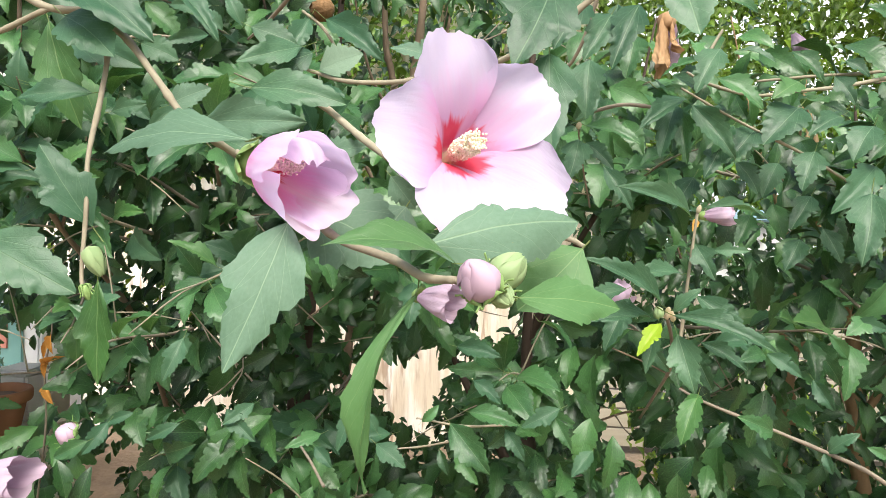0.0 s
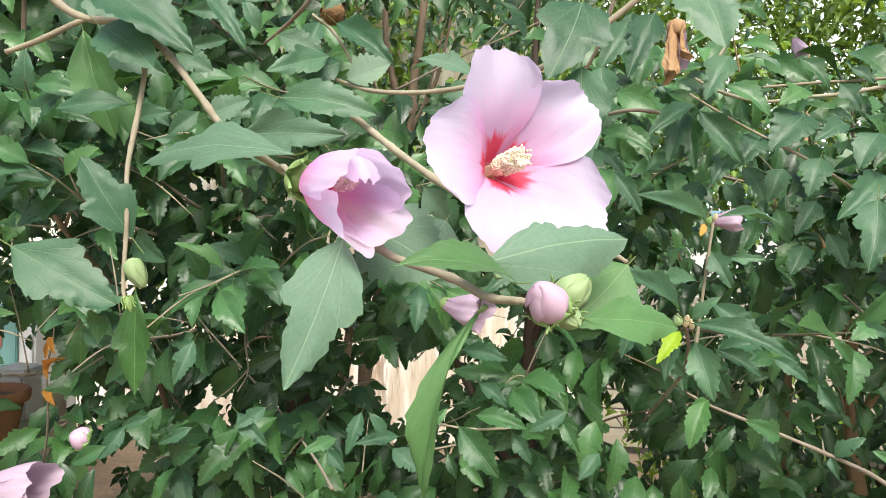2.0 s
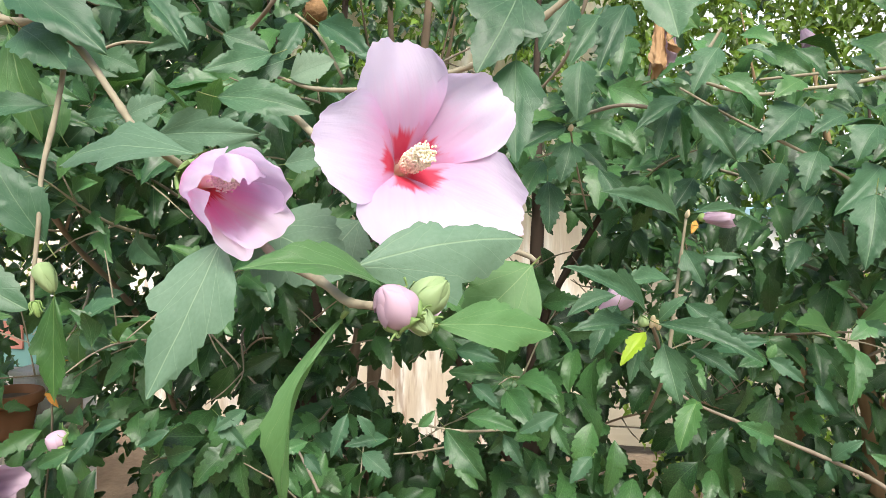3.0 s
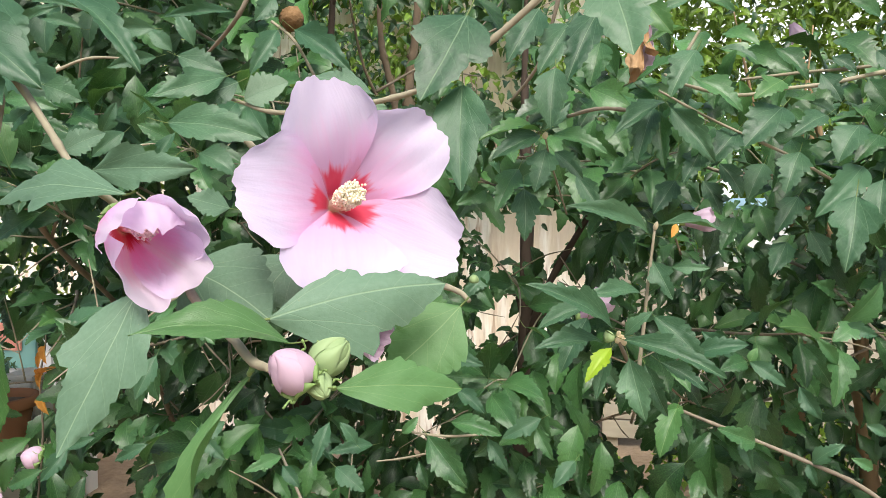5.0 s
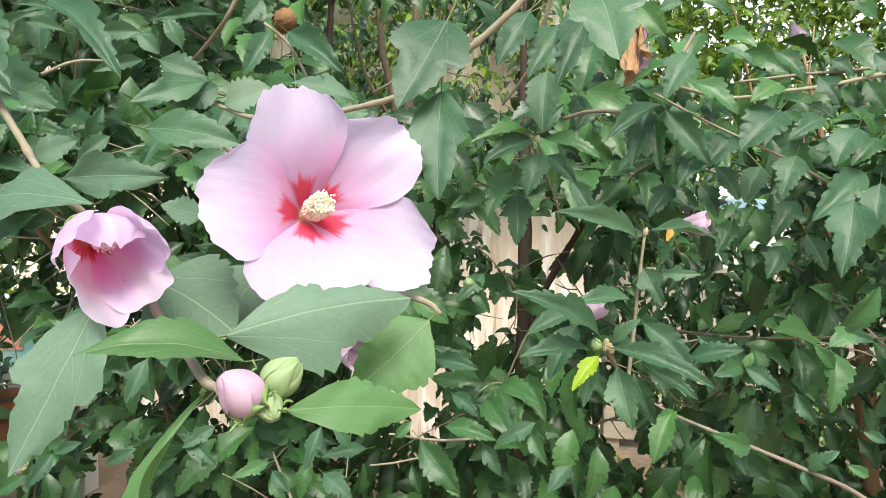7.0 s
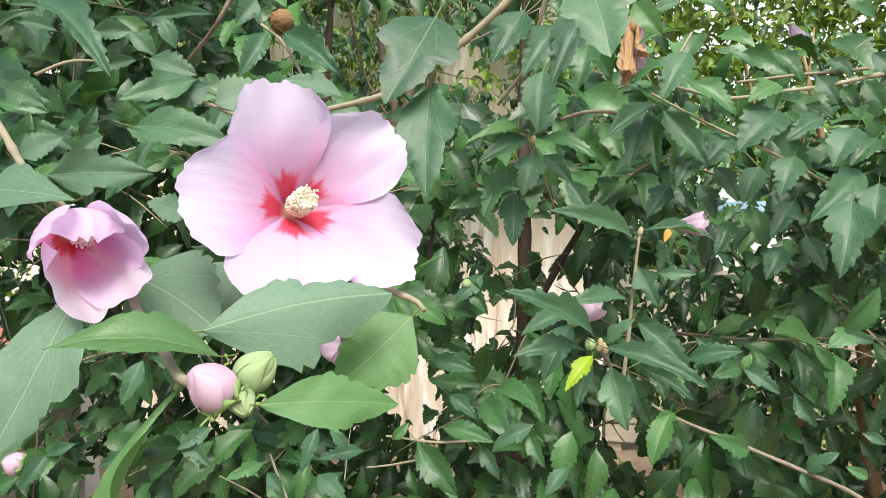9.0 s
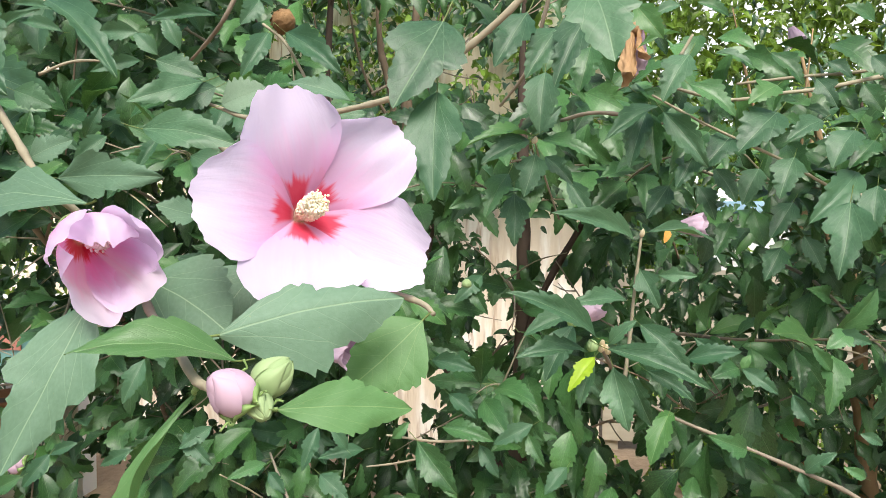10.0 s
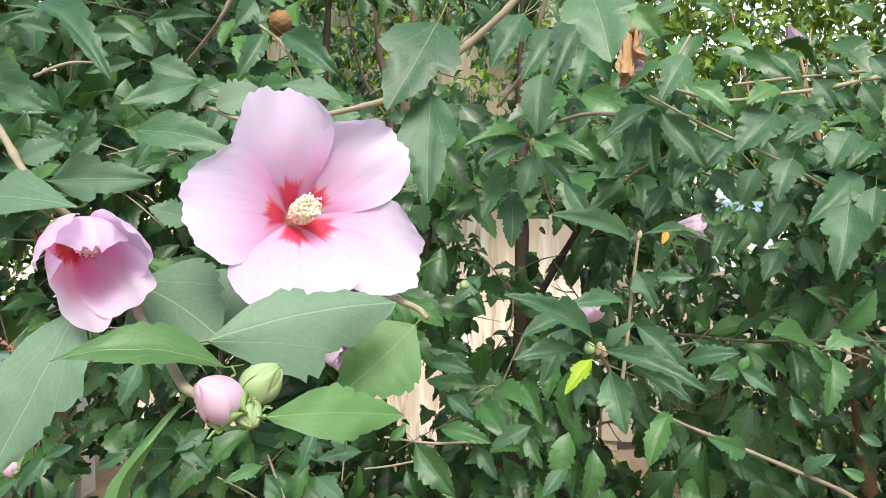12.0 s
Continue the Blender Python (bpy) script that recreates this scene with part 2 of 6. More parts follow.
TEAL = plain("teal_plastic", (0.16, 0.34, 0.31), (0.22, 0.42, 0.38), 0.45, 12.0, 0.1, 0.001)
RUST = plain("rust_red_plastic", (0.50, 0.20, 0.15), (0.62, 0.29, 0.22), 0.5, 12.0, 0.1, 0.001)
WHITE = plain("white_plastic", (0.70, 0.70, 0.69), (0.82, 0.82, 0.80), 0.45, 10.0, 0.1, 0.001)
BLUE = plain("blue_sheet", (0.24, 0.40, 0.52), (0.34, 0.50, 0.60), 0.4, 12.0, 0.2, 0.002)
DEAD = plain("dead_leaf_orange", (0.48, 0.21, 0.04), (0.72, 0.40, 0.10), 0.8, 40.0, 0.6, 0.001, through=0.25)


# ---- building kit ----
WORLD = {}


def stand(ob, m, parent=None):
    """Puts ob at the world pose m, under its parent if it has one."""
    WORLD[ob] = m
    if parent:
        ob.parent = parent
        ob.matrix_basis = WORLD[parent].inverted() @ m
    else:
        ob.matrix_basis = m
    return ob


def thing(name, at, label, category, group=""):
    ob = new(name)
    ob.empty_display_size = 0.02
    return tagged(stand(ob, Matrix.Translation(at)), label, category, group)


def sheet(name, verts, faces, mat, uvs=None, smooth=True):
    me = bpy.data.meshes.new(name)
    me.from_pydata(verts, [], faces)
    if uvs is not None:
        layer = me.uv_layers.new(name="UVMap")
        loops = np.empty(len(me.loops), dtype=np.int32)
        me.loops.foreach_get("vertex_index", loops)
        layer.data.foreach_set("uv", np.asarray(uvs, dtype=np.float32)[loops].ravel())
    me.polygons.foreach_set("use_smooth", [smooth] * len(me.polygons))
    me.materials.append(mat)
    me.update()
    return me


def part(name, me, parent, m=None, label=""):
    if isinstance(me, bmesh.types.BMesh):
        raise TypeError("give a mesh")
    ob = stand(new(name, me), m if m is not None else Matrix.Identity(4), parent)
    return tagged(ob, label) if label else ob


def box(lo, hi, name, mat, bevel=0.0):
    bm = bmesh.new()
    bmesh.ops.create_cube(bm, size=1.0)
    for v in bm.verts:
        v.co = Vector([lo[i] + (v.co[i] + 0.5) * (hi[i] - lo[i]) for i in range(3)])
    if bevel:
        bmesh.ops.bevel(bm, geom=bm.edges[:], offset=bevel, segments=2, affect="EDGES")
    me = bpy.data.meshes.new(name)
    bm.to_mesh(me)
    bm.free()
    me.materials.append(mat)
    return me


def smooth_line(points, steps=6):
    """A Catmull-Rom line through points of (x, y, z, radius)."""
    p = [np.array(q, float) for q in points]
    p = [2 * p[0] - p[1], *p, 2 * p[-1] - p[-2]]
    out = []
    for a, b, c, d in zip(p, p[1:], p[2:], p[3:]):
        for k in range(steps):
            s = k / steps
            out.append(0.5 * (2 * b + (c - a) * s + (2 * a - 5 * b + 4 * c - d) * s * s + (3 * b - a - 3 * c + d) * s ** 3))
    out.append(p[-2])
    return out


def tube(points, mat, sides=8, steps=6, knob=0.12, seed=1, name="stem"):
    """A tapered, slightly knotty stem through points of (x, y, z, radius), in world places."""
    rng = random.Random(seed)
    line = smooth_line(points, steps)
    verts, faces = [], []
    side = Vector((0.3, 0.2, 1)).normalized()
    for i, q in enumerate(line):
        here = Vector(q[:3])
        ahead = (Vector(line[min(i + 1, len(line) - 1)][:3]) - Vector(line[max(i - 1, 0)][:3])).normalized()
        a = (side - ahead * side.dot(ahead)).normalized()
        side = a
        b = ahead.cross(a)
        r = max(q[3], 0.0003) * (1 + knob * (rng.random() - 0.4) + (knob * 1.6 if i % (steps + 1) == 0 else 0))
        for k in range(sides):
            w = 2 * math.pi * k / sides
            rr = r * (1 + 0.5 * knob * (rng.random() - 0.5))
            verts.append(here + a * (rr * math.cos(w)) + b * (rr * math.sin(w)))
    n = len(line)
    for i in range(n - 1):
        for k in range(sides):
            faces.append((i * sides + k, i * sides + (k + 1) % sides, (i + 1) * sides + (k + 1) % sides, (i + 1) * sides + k))
    faces.append(tuple(range(sides))[::-1])
    faces.append(tuple((n - 1) * sides + k for k in range(sides)))
    return sheet(name, verts, faces, mat)


# ---- leaves ----
def toothed(line, teeth, start, depth, points):
    """An outline of (along, half width) with rounded teeth that point towards the tip."""
    def wide(x):
        for (a, p), (b, q) in zip(line, line[1:]):
            if x <= b:
                return p + (q - p) * (x - a) / (b - a)
        return 0.0

    rows = [k for k in line if k[0] < start - 0.02]
    for k in range(teeth):
        for f, g in ((0.06, 1 - depth), (0.45, 1 - 0.12 * depth), (0.84, 1.03)) if points == 3 else ((0.06, 1 - depth), (0.72, 1.0)):
            x = start + (0.965 - start) * (k + f) / teeth
            rows.append((x, wide(x) * g))
    return [*rows, (0.985, 0.035), (1, 0)]


# shape: outline, teeth on each side, where they begin, their depth
OUTLINES = {
    "ovate": (((0, 0.015), (0.05, 0.11), (0.13, 0.27), (0.23, 0.41), (0.33, 0.485), (0.43, 0.50), (0.55, 0.46), (0.70, 0.34), (0.84, 0.22), (0.94, 0.11), (1, 0)), 5, 0.36, 0.17),
    "lobed": (((0, 0.015), (0.05, 0.08), (0.13, 0.22), (0.22, 0.36), (0.32, 0.46), (0.42, 0.50), (0.48, 0.47), (0.53, 0.35), (0.60, 0.32), (0.72, 0.30), (0.84, 0.20), (0.94, 0.10), (1, 0)), 6, 0.30, 0.17),
    "deep": (((0, 0.015), (0.08, 0.08), (0.18, 0.22), (0.30, 0.40), (0.42, 0.50), (0.47, 0.42), (0.52, 0.23), (0.62, 0.21), (0.74, 0.23), (0.86, 0.15), (0.94, 0.08), (1, 0)), 6, 0.28, 0.16),
    "narrow": (((0, 0.015), (0.05, 0.12), (0.14, 0.30), (0.26, 0.44), (0.38, 0.50), (0.50, 0.47), (0.62, 0.40), (0.75, 0.28), (0.88, 0.14), (0.95, 0.06), (1, 0)), 5, 0.42, 0.13),
    "trilobe": (((0, 0.015), (0.04, 0.14), (0.12, 0.30), (0.22, 0.40), (0.32, 0.46), (0.42, 0.50), (0.47, 0.46), (0.52, 0.33), (0.58, 0.285), (0.70, 0.28), (0.82, 0.20), (0.93, 0.09), (1, 0)), 6, 0.30, 0.14),
    "diamond": (((0, 0.015), (0.06, 0.11), (0.16, 0.24), (0.28, 0.38), (0.40, 0.48), (0.50, 0.50), (0.60, 0.40), (0.72, 0.31), (0.84, 0.20), (0.94, 0.09), (1, 0)), 5, 0.38, 0.18),
}


def leaf_mesh(kind, bend, fold, seed, fine, cols, mat, stalk=0.2):
    """A leaf 1 long from its base at 0 along y, 1 wide, with coarse uneven teeth, bent down by bend radians and folded along its midrib."""
    rng = random.Random(seed)
    ph, wave = rng.random() * 6, 0.02 + 0.03 * rng.random()
    skew = (rng.random() - 0.5) * 0.2
    line, teeth, start, depth = OUTLINES["lobed" if kind == "sided" else kind]
    keys = toothed(line, teeth if cols > 2 else 4, start, depth * (0.6 if fine > 1 else 1.0), 3 if cols > 2 else 2)
    upper = 0.5 if kind == "sided" else 1.0
    jag = 0.045 if fine > 1 else 0.06
    rows = [(s, upper * h * (1 + rng.uniform(-jag, jag)), h * (1 + rng.uniform(-jag, jag)), s + rng.uniform(-0.3 * jag, 0.3 * jag) * (0 < s < 1), s + rng.uniform(-0.3 * jag, 0.3 * jag) * (0 < s < 1)) for s, h in keys]
    for _ in range(fine):
        more = []
        for p, q in zip(rows, rows[1:]):
            more.append(p)
            if q[0] - p[0] > 0.05:
                more.append(tuple((i + j) / 2 * (1.03 if 0 < n < 3 else 1) for n, (i, j) in enumerate(zip(p, q))))
        rows = [*more, rows[-1]]
    verts, uvs, faces = [], [], []
    us = [2 * k / cols - 1 for k in range(cols + 1)]
    for s, hl, hr, sl, sr in rows:
        for u in us:
            h, se = (hl, sl) if u < 0 else (hr, sr)
            x = h * u
            y = s + (se - s) * abs(u) + 0.14 * abs(u) * h * (1 - s)
            z = fold * abs(x) + wave * math.sin(8 * s + 2.2 * u + ph) * abs(u) ** 1.5 * (0.3 + h) - 0.10 * u * u * h + 0.012 * math.sin(19 * s + 4 * u) * h
            x += skew * math.sin(math.pi * s) * 0.5
            a = bend * y
            if abs(bend) > 1e-3:
                yy, zz = math.sin(a) / bend, -(1 - math.cos(a)) / bend
            else:
                yy, zz = y, 0.0
            verts.append([x, yy + z * math.sin(a), zz + z * math.cos(a)])
            uvs.append((u * h + 0.5, s))
    n, count = cols + 1, len(rows)
    for i in range(count - 1):
        for k in range(cols):
            faces.append((i * n + k, i * n + k + 1, (i + 1) * n + k + 1, (i + 1) * n + k))
    tip = verts[(count - 1) * n + cols // 2]
    turn, size = math.atan2(tip[2], tip[1]), math.hypot(tip[1], tip[2])
    c, q = math.cos(-turn) / size, math.sin(-turn) / size
    verts = [[v[0], v[1] * c - v[2] * q, v[1] * q + v[2] * c] for v in verts]
    if stalk:
        first, r = len(verts), 0.012
        for j in range(4):
            f = j / 3
            for k in range(4):
                w = math.pi / 2 * k + 0.4
                verts.append([r * math.cos(w), 0.03 - f * (stalk + 0.03), 0.6 * r * math.sin(w) - 0.004 + 0.25 * stalk * f * f])
                uvs.append((0.5, -0.06))
        for j in range(3):
            for k in range(4):
                a, b = first + j * 4 + k, first + j * 4 + (k + 1) % 4
                faces.append((a, a + 4, b + 4, b))
    return sheet("leaf", verts, faces, mat, uvs)


LEAVES = {}


def leaf_pose(base, tip, normal, width):
    y = Vector(tip) - Vector(base)
    size = y.length
    y.normalize()
    x = y.cross(Vector(normal)).normalized()
    z = x.cross(y)
    m = Matrix((x, y, z)).transposed().to_4x4()
    return Matrix.Translation(base) @ m @ Matrix.Diagonal((width, size, size, 1))


def leaf(parent, base, tip, normal, width, kind="ovate", bend=0.4, fold=0.25, mat=None, label="", fine=False, stalk=0.2):
    """One leaf of a branch from base to tip; width in metres."""
    mat = mat or LEAF
    seed = len(WORLD) % 3
    key = (kind, round(bend, 1), round(fold, 1), mat.name, seed, fine, stalk)
    if key not in LEAVES:
        LEAVES[key] = leaf_mesh(kind, bend, fold, seed + 7, 2 if fine else 1, 8 if fine else 6, mat, stalk)
    return part("leaf", LEAVES[key], parent, leaf_pose(base, tip, normal, width), label)


# ---- flowers ----
def petal_mesh(length, width, lift, curl, twist, skew, seed, mat, cup=0.0, rows=30, cols=36):
    """A petal that leaves the throat along +x, its face towards +z."""
    rng = random.Random(seed)
    ph = [rng.random() * 6.28 for _ in range(6)]
    verts, uvs, faces = [], [], []
    for i in range(rows + 1):
        s = i / rows
        for k in range(cols + 1):
            u = 2 * k / cols - 1
            rim = 1 - 0.30 * abs(u) ** 2.6 + skew * u - 0.016 * math.sin(5 * u + ph[0]) - 0.014 * math.sin(13 * u + ph[1]) - 0.009 * math.sin(29 * u + ph[4])
            wide = width * 0.5 * (0.16 + 0.84 * math.sin(min(1.0, s / 0.72) * math.pi / 2) ** 1.1) * (1 - 0.10 * max(0, s - 0.85) / 0.15)
            r = length * s * (1 - s * (1 - rim))
            x, y = r, u * wide
            z = lift * (1 - math.exp(-3.2 * s)) - curl * s ** 3 + cup * u * u * s + twist * u * s
            z += 0.05 * length * s * s * s * (0.35 * math.sin(4.5 * u + ph[2]) + 0.16 * math.sin(11 * u + 3 * s + ph[3])) + 0.012 * length * math.sin(9 * s + 5 * u + ph[5]) * s
            verts.append((x + 0.002, y, z))
            uvs.append((u * 0.5 * (0.3 + 0.7 * s) + 0.5, s))
    n = cols + 1
    for i in range(rows):
        for k in range(cols):
            faces.append((i * n + k, i * n + k + 1, (i + 1) * n + k + 1, (i + 1) * n + k))
    return sheet("petal", verts, faces, mat, uvs)


def balls(centres, mat, name, lumps=6):
    """Small pollen grains joined into one mesh: (x, y, z, radius)."""
    verts, faces = [], []
    for x, y, z, r in centres:
        o = len(verts)
        verts.append((x, y, z - r))
        for a in range(2):
            zz, rr = (-0.45 + 0.9 * a) * r, 0.9 * r
            verts += [(x + rr * math.cos(6.2832 * (k + 0.5 * a) / lumps), y + rr * math.sin(6.2832 * (k + 0.5 * a) / lumps), z + zz) for k in range(lumps)]
        verts.append((x, y, z + r))
        for k in range(lumps):
            j = (k + 1) % lumps
            faces += [(o, o + 1 + j, o + 1 + k), (o + 1 + k, o + 1 + j, o + 1 + lumps + k), (o + 1 + j, o + 1 + lumps + j, o + 1 + lumps + k), (o + 1 + lumps + k, o + 1 + lumps + j, o + 1 + 2 * lumps)]
    return sheet(name, verts, faces, mat)


def spun(profile, mat, name, sides=16, ridge=0.0, folds=5, swirl=0.0, lap=False):
    """A body turned about z from (radius, height) pairs, with ridges that may swirl."""
    verts, faces = [], []
    for r, z in profile:
        for k in range(sides):
            w = 6.2832 * k / sides
            if lap:
                a = (folds * (w + swirl * z) / 6.2832) % 1.0
                f = 1 + ridge * (a if a < 0.88 else (1 - a) * 7.3) - ridge * 0.5
            else:
                f = 1 + ridge * (1 - 2 * abs(math.sin(folds / 2 * (w + swirl * z))))
            verts.append((r * f * math.cos(w), r * f * math.sin(w), z))
    n = len(profile)
    for i in range(n - 1):
        for k in range(sides):
            j = (k + 1) % sides
            faces.append((i * sides + k, i * sides + j, (i + 1) * sides + j, (i + 1) * sides + k))
    faces += [tuple(range(sides))[::-1], tuple((n - 1) * sides + k for k in range(sides))]
    return sheet(name, verts, faces, mat)


def sepal_mesh(length, width, radius, out, mat, name="sepal"):
    """A pointed sepal that starts at the axis and hugs a body of that radius, its tip turned out."""
    verts, faces, rows, cols = [], [], 10, 6
    for i in range(rows + 1):
        s = i / rows
        h = 0.5 * width * math.sin(math.pi * min(1.0, 0.28 + 0.72 * s)) ** 0.9 if s < 1 else 0.0
        r = radius * math.sin(min(1.0, s * 1.9) * math.pi / 2) + out * s ** 3
        for k in range(cols + 1):
            u = 2 * k / cols - 1
            verts.append((r * (1 - 0.16 * u * u), u * h, length * s - 0.1 * length))
    n = cols + 1
    for i in range(rows):
        for k in range(cols):
            faces.append((i * n + k, i * n + k + 1, (i + 1) * n + k + 1, (i + 1) * n + k))
    return sheet(name, verts, faces, mat)


def aimed(at, axis, spin=0.0, up=(0, 0, 1)):
    """A pose at a place whose z points along axis, its x as near to up as can be, then turned by spin."""
    z = Vector(axis).normalized()
    x = (Vector(up) - z * Vector(up).dot(z)).normalized()
    y = z.cross(x)
    return Matrix.Translation(at) @ Matrix((x, y, z)).transposed().to_4x4() @ pose(0, 0, 0, 0, 0, spin)


def shell(length, radius, theta, half, twist, lap, keel, tip, mat, name):
    """One petal or sepal of a closed bud: it wraps the body from base to tip, one edge over its neighbour."""
    verts, uvs, faces, rows, cols = [], [], [], 16, 12
    for i in range(rows + 1):
        s = i / rows
        r = radius * (0.25 + 0.75 * min(1.0, s / 0.12)) * math.sin(math.pi * min(0.985, 0.18 + 0.80 * s)) ** 0.62
        for k in range(cols + 1):
            u = 2 * k / cols - 1
            h = s * (1 - tip * abs(u) ** 2.0)
            w = radians(theta + half * u * (1 - 0.25 * s) + twist * s)
            rr = r * (1 + lap * u + keel * max(0.0, 1 - 5 * abs(u)) * s + 0.012 * math.sin(17 * u + 4 * s + theta))
            verts.append((rr * math.cos(w), rr * math.sin(w), length * h))
            uvs.append((u * 0.5 + 0.5, s))
    n = cols + 1
    for i in range(rows):
        for k in range(cols):
            faces.append((i * n + k, i * n + k + 1, (i + 1) * n + k + 1, (i + 1) * n + k))
    return sheet(name, verts, faces, mat, uvs)


def bud(parent, at, axis, length, radius, mat, sepal, wisps=6, name="bud", label="", reach=0.75):
    """A closed flower bud: a core wrapped in petals or sepals, and thin curved bracts under it."""
    prof = [(radius * 0.25, 0)] + [(0.86 * radius * math.sin(math.pi * min(0.97, 0.18 + 0.80 * s)) ** 0.62, length * s) for s in (0.06, 0.14, 0.25, 0.38, 0.5, 0.62, 0.74, 0.85, 0.93)] + [(radius * 0.14, 0.97 * length)]
    m = aimed(at, axis)
    body = part(name, spun(prof, mat, name, 20), parent, m, label)
    if mat is BUD_PINK:
        for k in range(5):
            part("petal", shell(length * (1.0, 0.95, 1.03, 0.9, 0.98)[k], radius * (1.0, 0.95, 1.03, 0.94, 1.0)[k], 72 * k + 10, 64, 105, 0.16, 0.0, 0.16, BUD_PINK, "petal"), body, m)
        me = shell(length * 1.1, radius * 1.10, 0, 40, 0, 0.0, 0.03, 0.75, SEPAL, "sepal")
        low = Matrix.Diagonal((1, 1, sepal, 1))
        for k in range(5):
            part("sepal", me, body, m @ low @ pose(0, 0, 0, 0, 0, 72 * k + 20))
    else:
        me = shell(length, radius, 0, 43, 0, 0.045, 0.05, 0.22, mat, "sepal")
        for k in range(5):
            part("sepal", me, body, m @ pose(0, 0, 0, 0, 0, 72 * k + 20))
    rng = random.Random(int(radius * 1e6))
    for k in range(wisps):
        w, f = 6.2832 * (k + 0.4 * rng.random()) / wisps, rng.uniform(0.75, 1.1)
        c, q = math.cos(w), math.sin(w)
        line = [(a * radius * c, a * radius * q, z * length * reach * f, 0.00034 * g) for a, z, g in ((0.3, -0.02, 1.1), (1.05, 0.05, 1.2), (1.25, 0.35, 1.0), (1.22, 0.65, 0.8), (1.45 + 0.3 * rng.random(), 0.95, 0.3))]
        part("bract", tube(line, SEPAL, 6, 3, 0.1, k, "bract"), body, m)
    return body


LEAF_MID = leaf_material("leaf_mid_green", (0.045, 0.125, 0.030), (0.075, 0.165, 0.055), (0.26, 0.38, 0.17), line=1.3)
LEAF_FRESH2 = leaf_material("leaf_bright_green", (0.05, 0.145, 0.036), (0.090, 0.205, 0.066), (0.24, 0.36, 0.13), through=0.3)
BUDTIP = plain("cream_bud_scales", (0.50, 0.40, 0.24), (0.74, 0.66, 0.46), 0.8, 200.0, 0.5, 0.0005)

OVERCAST = bpy.data.materials.new("overcast_sky")
OVERCAST.use_nodes = True
ot = OVERCAST.node_tree
glow = node(ot, "ShaderNodeEmission", Color=(0.93, 0.97, 1.0, 1), Strength=1.0)
ot.links.new(glow.outputs[0], ot.nodes["Material Output"].inputs["Surface"])

# ---- setting ----
gb = bmesh.new()
bmesh.ops.create_grid(gb, x_segments=60, y_segments=60, size=1.0)
for v in gb.verts:
    r = max(abs(v.co.x), abs(v.co.y))
    v.co *= 4 + 300 * r ** 6
    v.co.z = 0.03 * noise.noise(v.co * 2.0) if v.co.length < 6 else 0.0
ground_mesh = bpy.data.meshes.new("ground")
gb.to_mesh(ground_mesh)
gb.free()
ground_mesh.materials.append(SOIL)
tagged(new("ground", ground_mesh), "bare brown soil under the hedge", "ground", kind="structure")
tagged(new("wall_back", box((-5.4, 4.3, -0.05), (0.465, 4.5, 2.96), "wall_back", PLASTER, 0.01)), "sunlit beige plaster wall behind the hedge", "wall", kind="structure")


def fence(x0, x1, y, top):
    """A low fence of level boards on posts."""
    f = tagged(stand(new("fence"), Matrix.Translation((x0, y, 0))), "low fence of grey-beige level boards behind the hedge", "fence", kind="structure")
    n = 9
    for k in range(n):
        z = 0.06 + k * (top - 0.06) / n
        part("board", box((x0, y, z), (x1, y + 0.022, z + (top - 0.06) / n - 0.012), "board", BOARD, 0.003), f)
    for x in (x0 + 0.02, (x0 + x1) / 2, x1 - 0.1):
        part("post", box((x, y + 0.024, -0.05), (x + 0.08, y + 0.104, top + 0.04), "post", BOARD, 0.004), f)


fence(0.49, 6.0, 4.34, 1.16)


def shrub_trunk(points, label, mat=None, seed=1):
    t = thing("shrub_trunk", points[0][:3], label, "trunk", "trunks of the hedge")
    trunk = part("trunk", tube(points, mat or TRUNK, 12, 8, 0.3, seed), t)
    r = random.Random(seed)
    for k in (2, 3):
        x, y, z, w = points[min(k, len(points) - 1)]
        side = (-1, 1)[(k + seed) % 2]
        part("limb", tube([(x, y, z, 0.55 * w), (x + side * r.uniform(0.05, 0.09), y - 0.04, z + 0.16, 0.45 * w), (x + side * r.uniform(0.12, 0.2), y - 0.06, z + 0.42, 0.28 * w), (x + side * r.uniform(0.14, 0.3), y - 0.05, z + 0.75, 0.12 * w)], mat or TRUNK, 8, 5, 0.18, seed + k, "limb"), trunk)
    return t


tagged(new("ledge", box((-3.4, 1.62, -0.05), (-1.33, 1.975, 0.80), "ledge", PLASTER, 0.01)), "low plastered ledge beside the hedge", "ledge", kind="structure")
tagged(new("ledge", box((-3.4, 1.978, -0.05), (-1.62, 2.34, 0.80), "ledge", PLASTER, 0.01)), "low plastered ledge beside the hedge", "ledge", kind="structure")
tagged(new("backdrop", box((-60, 60, -5), (90, 60.5, 45), "backdrop", OVERCAST)), "bright white overcast sky", "sky", kind="structure")


def clay_pot(x, y, z):
    p = thing("flower_pot", (x, y, z), "terracotta flower pot on the ledge", "pot")
    at = Matrix.Translation((x, y, z))
    part("pot", spun([(0.055, 0), (0.06, 0.005), (0.078, 0.10)], CLAY, "pot", 28), p, at)
    part("rim", spun([(0.080, 0.100), (0.090, 0.101), (0.093, 0.106), (0.094, 0.128), (0.091, 0.133), (0.080, 0.133), (0.078, 0.112)], CLAY, "rim", 28), p, at)
    part("soil", spun([(0.02, 0.108), (0.077, 0.110), (0.05, 0.116), (0.01, 0.118)], SOIL, "soil", 20), p, at)


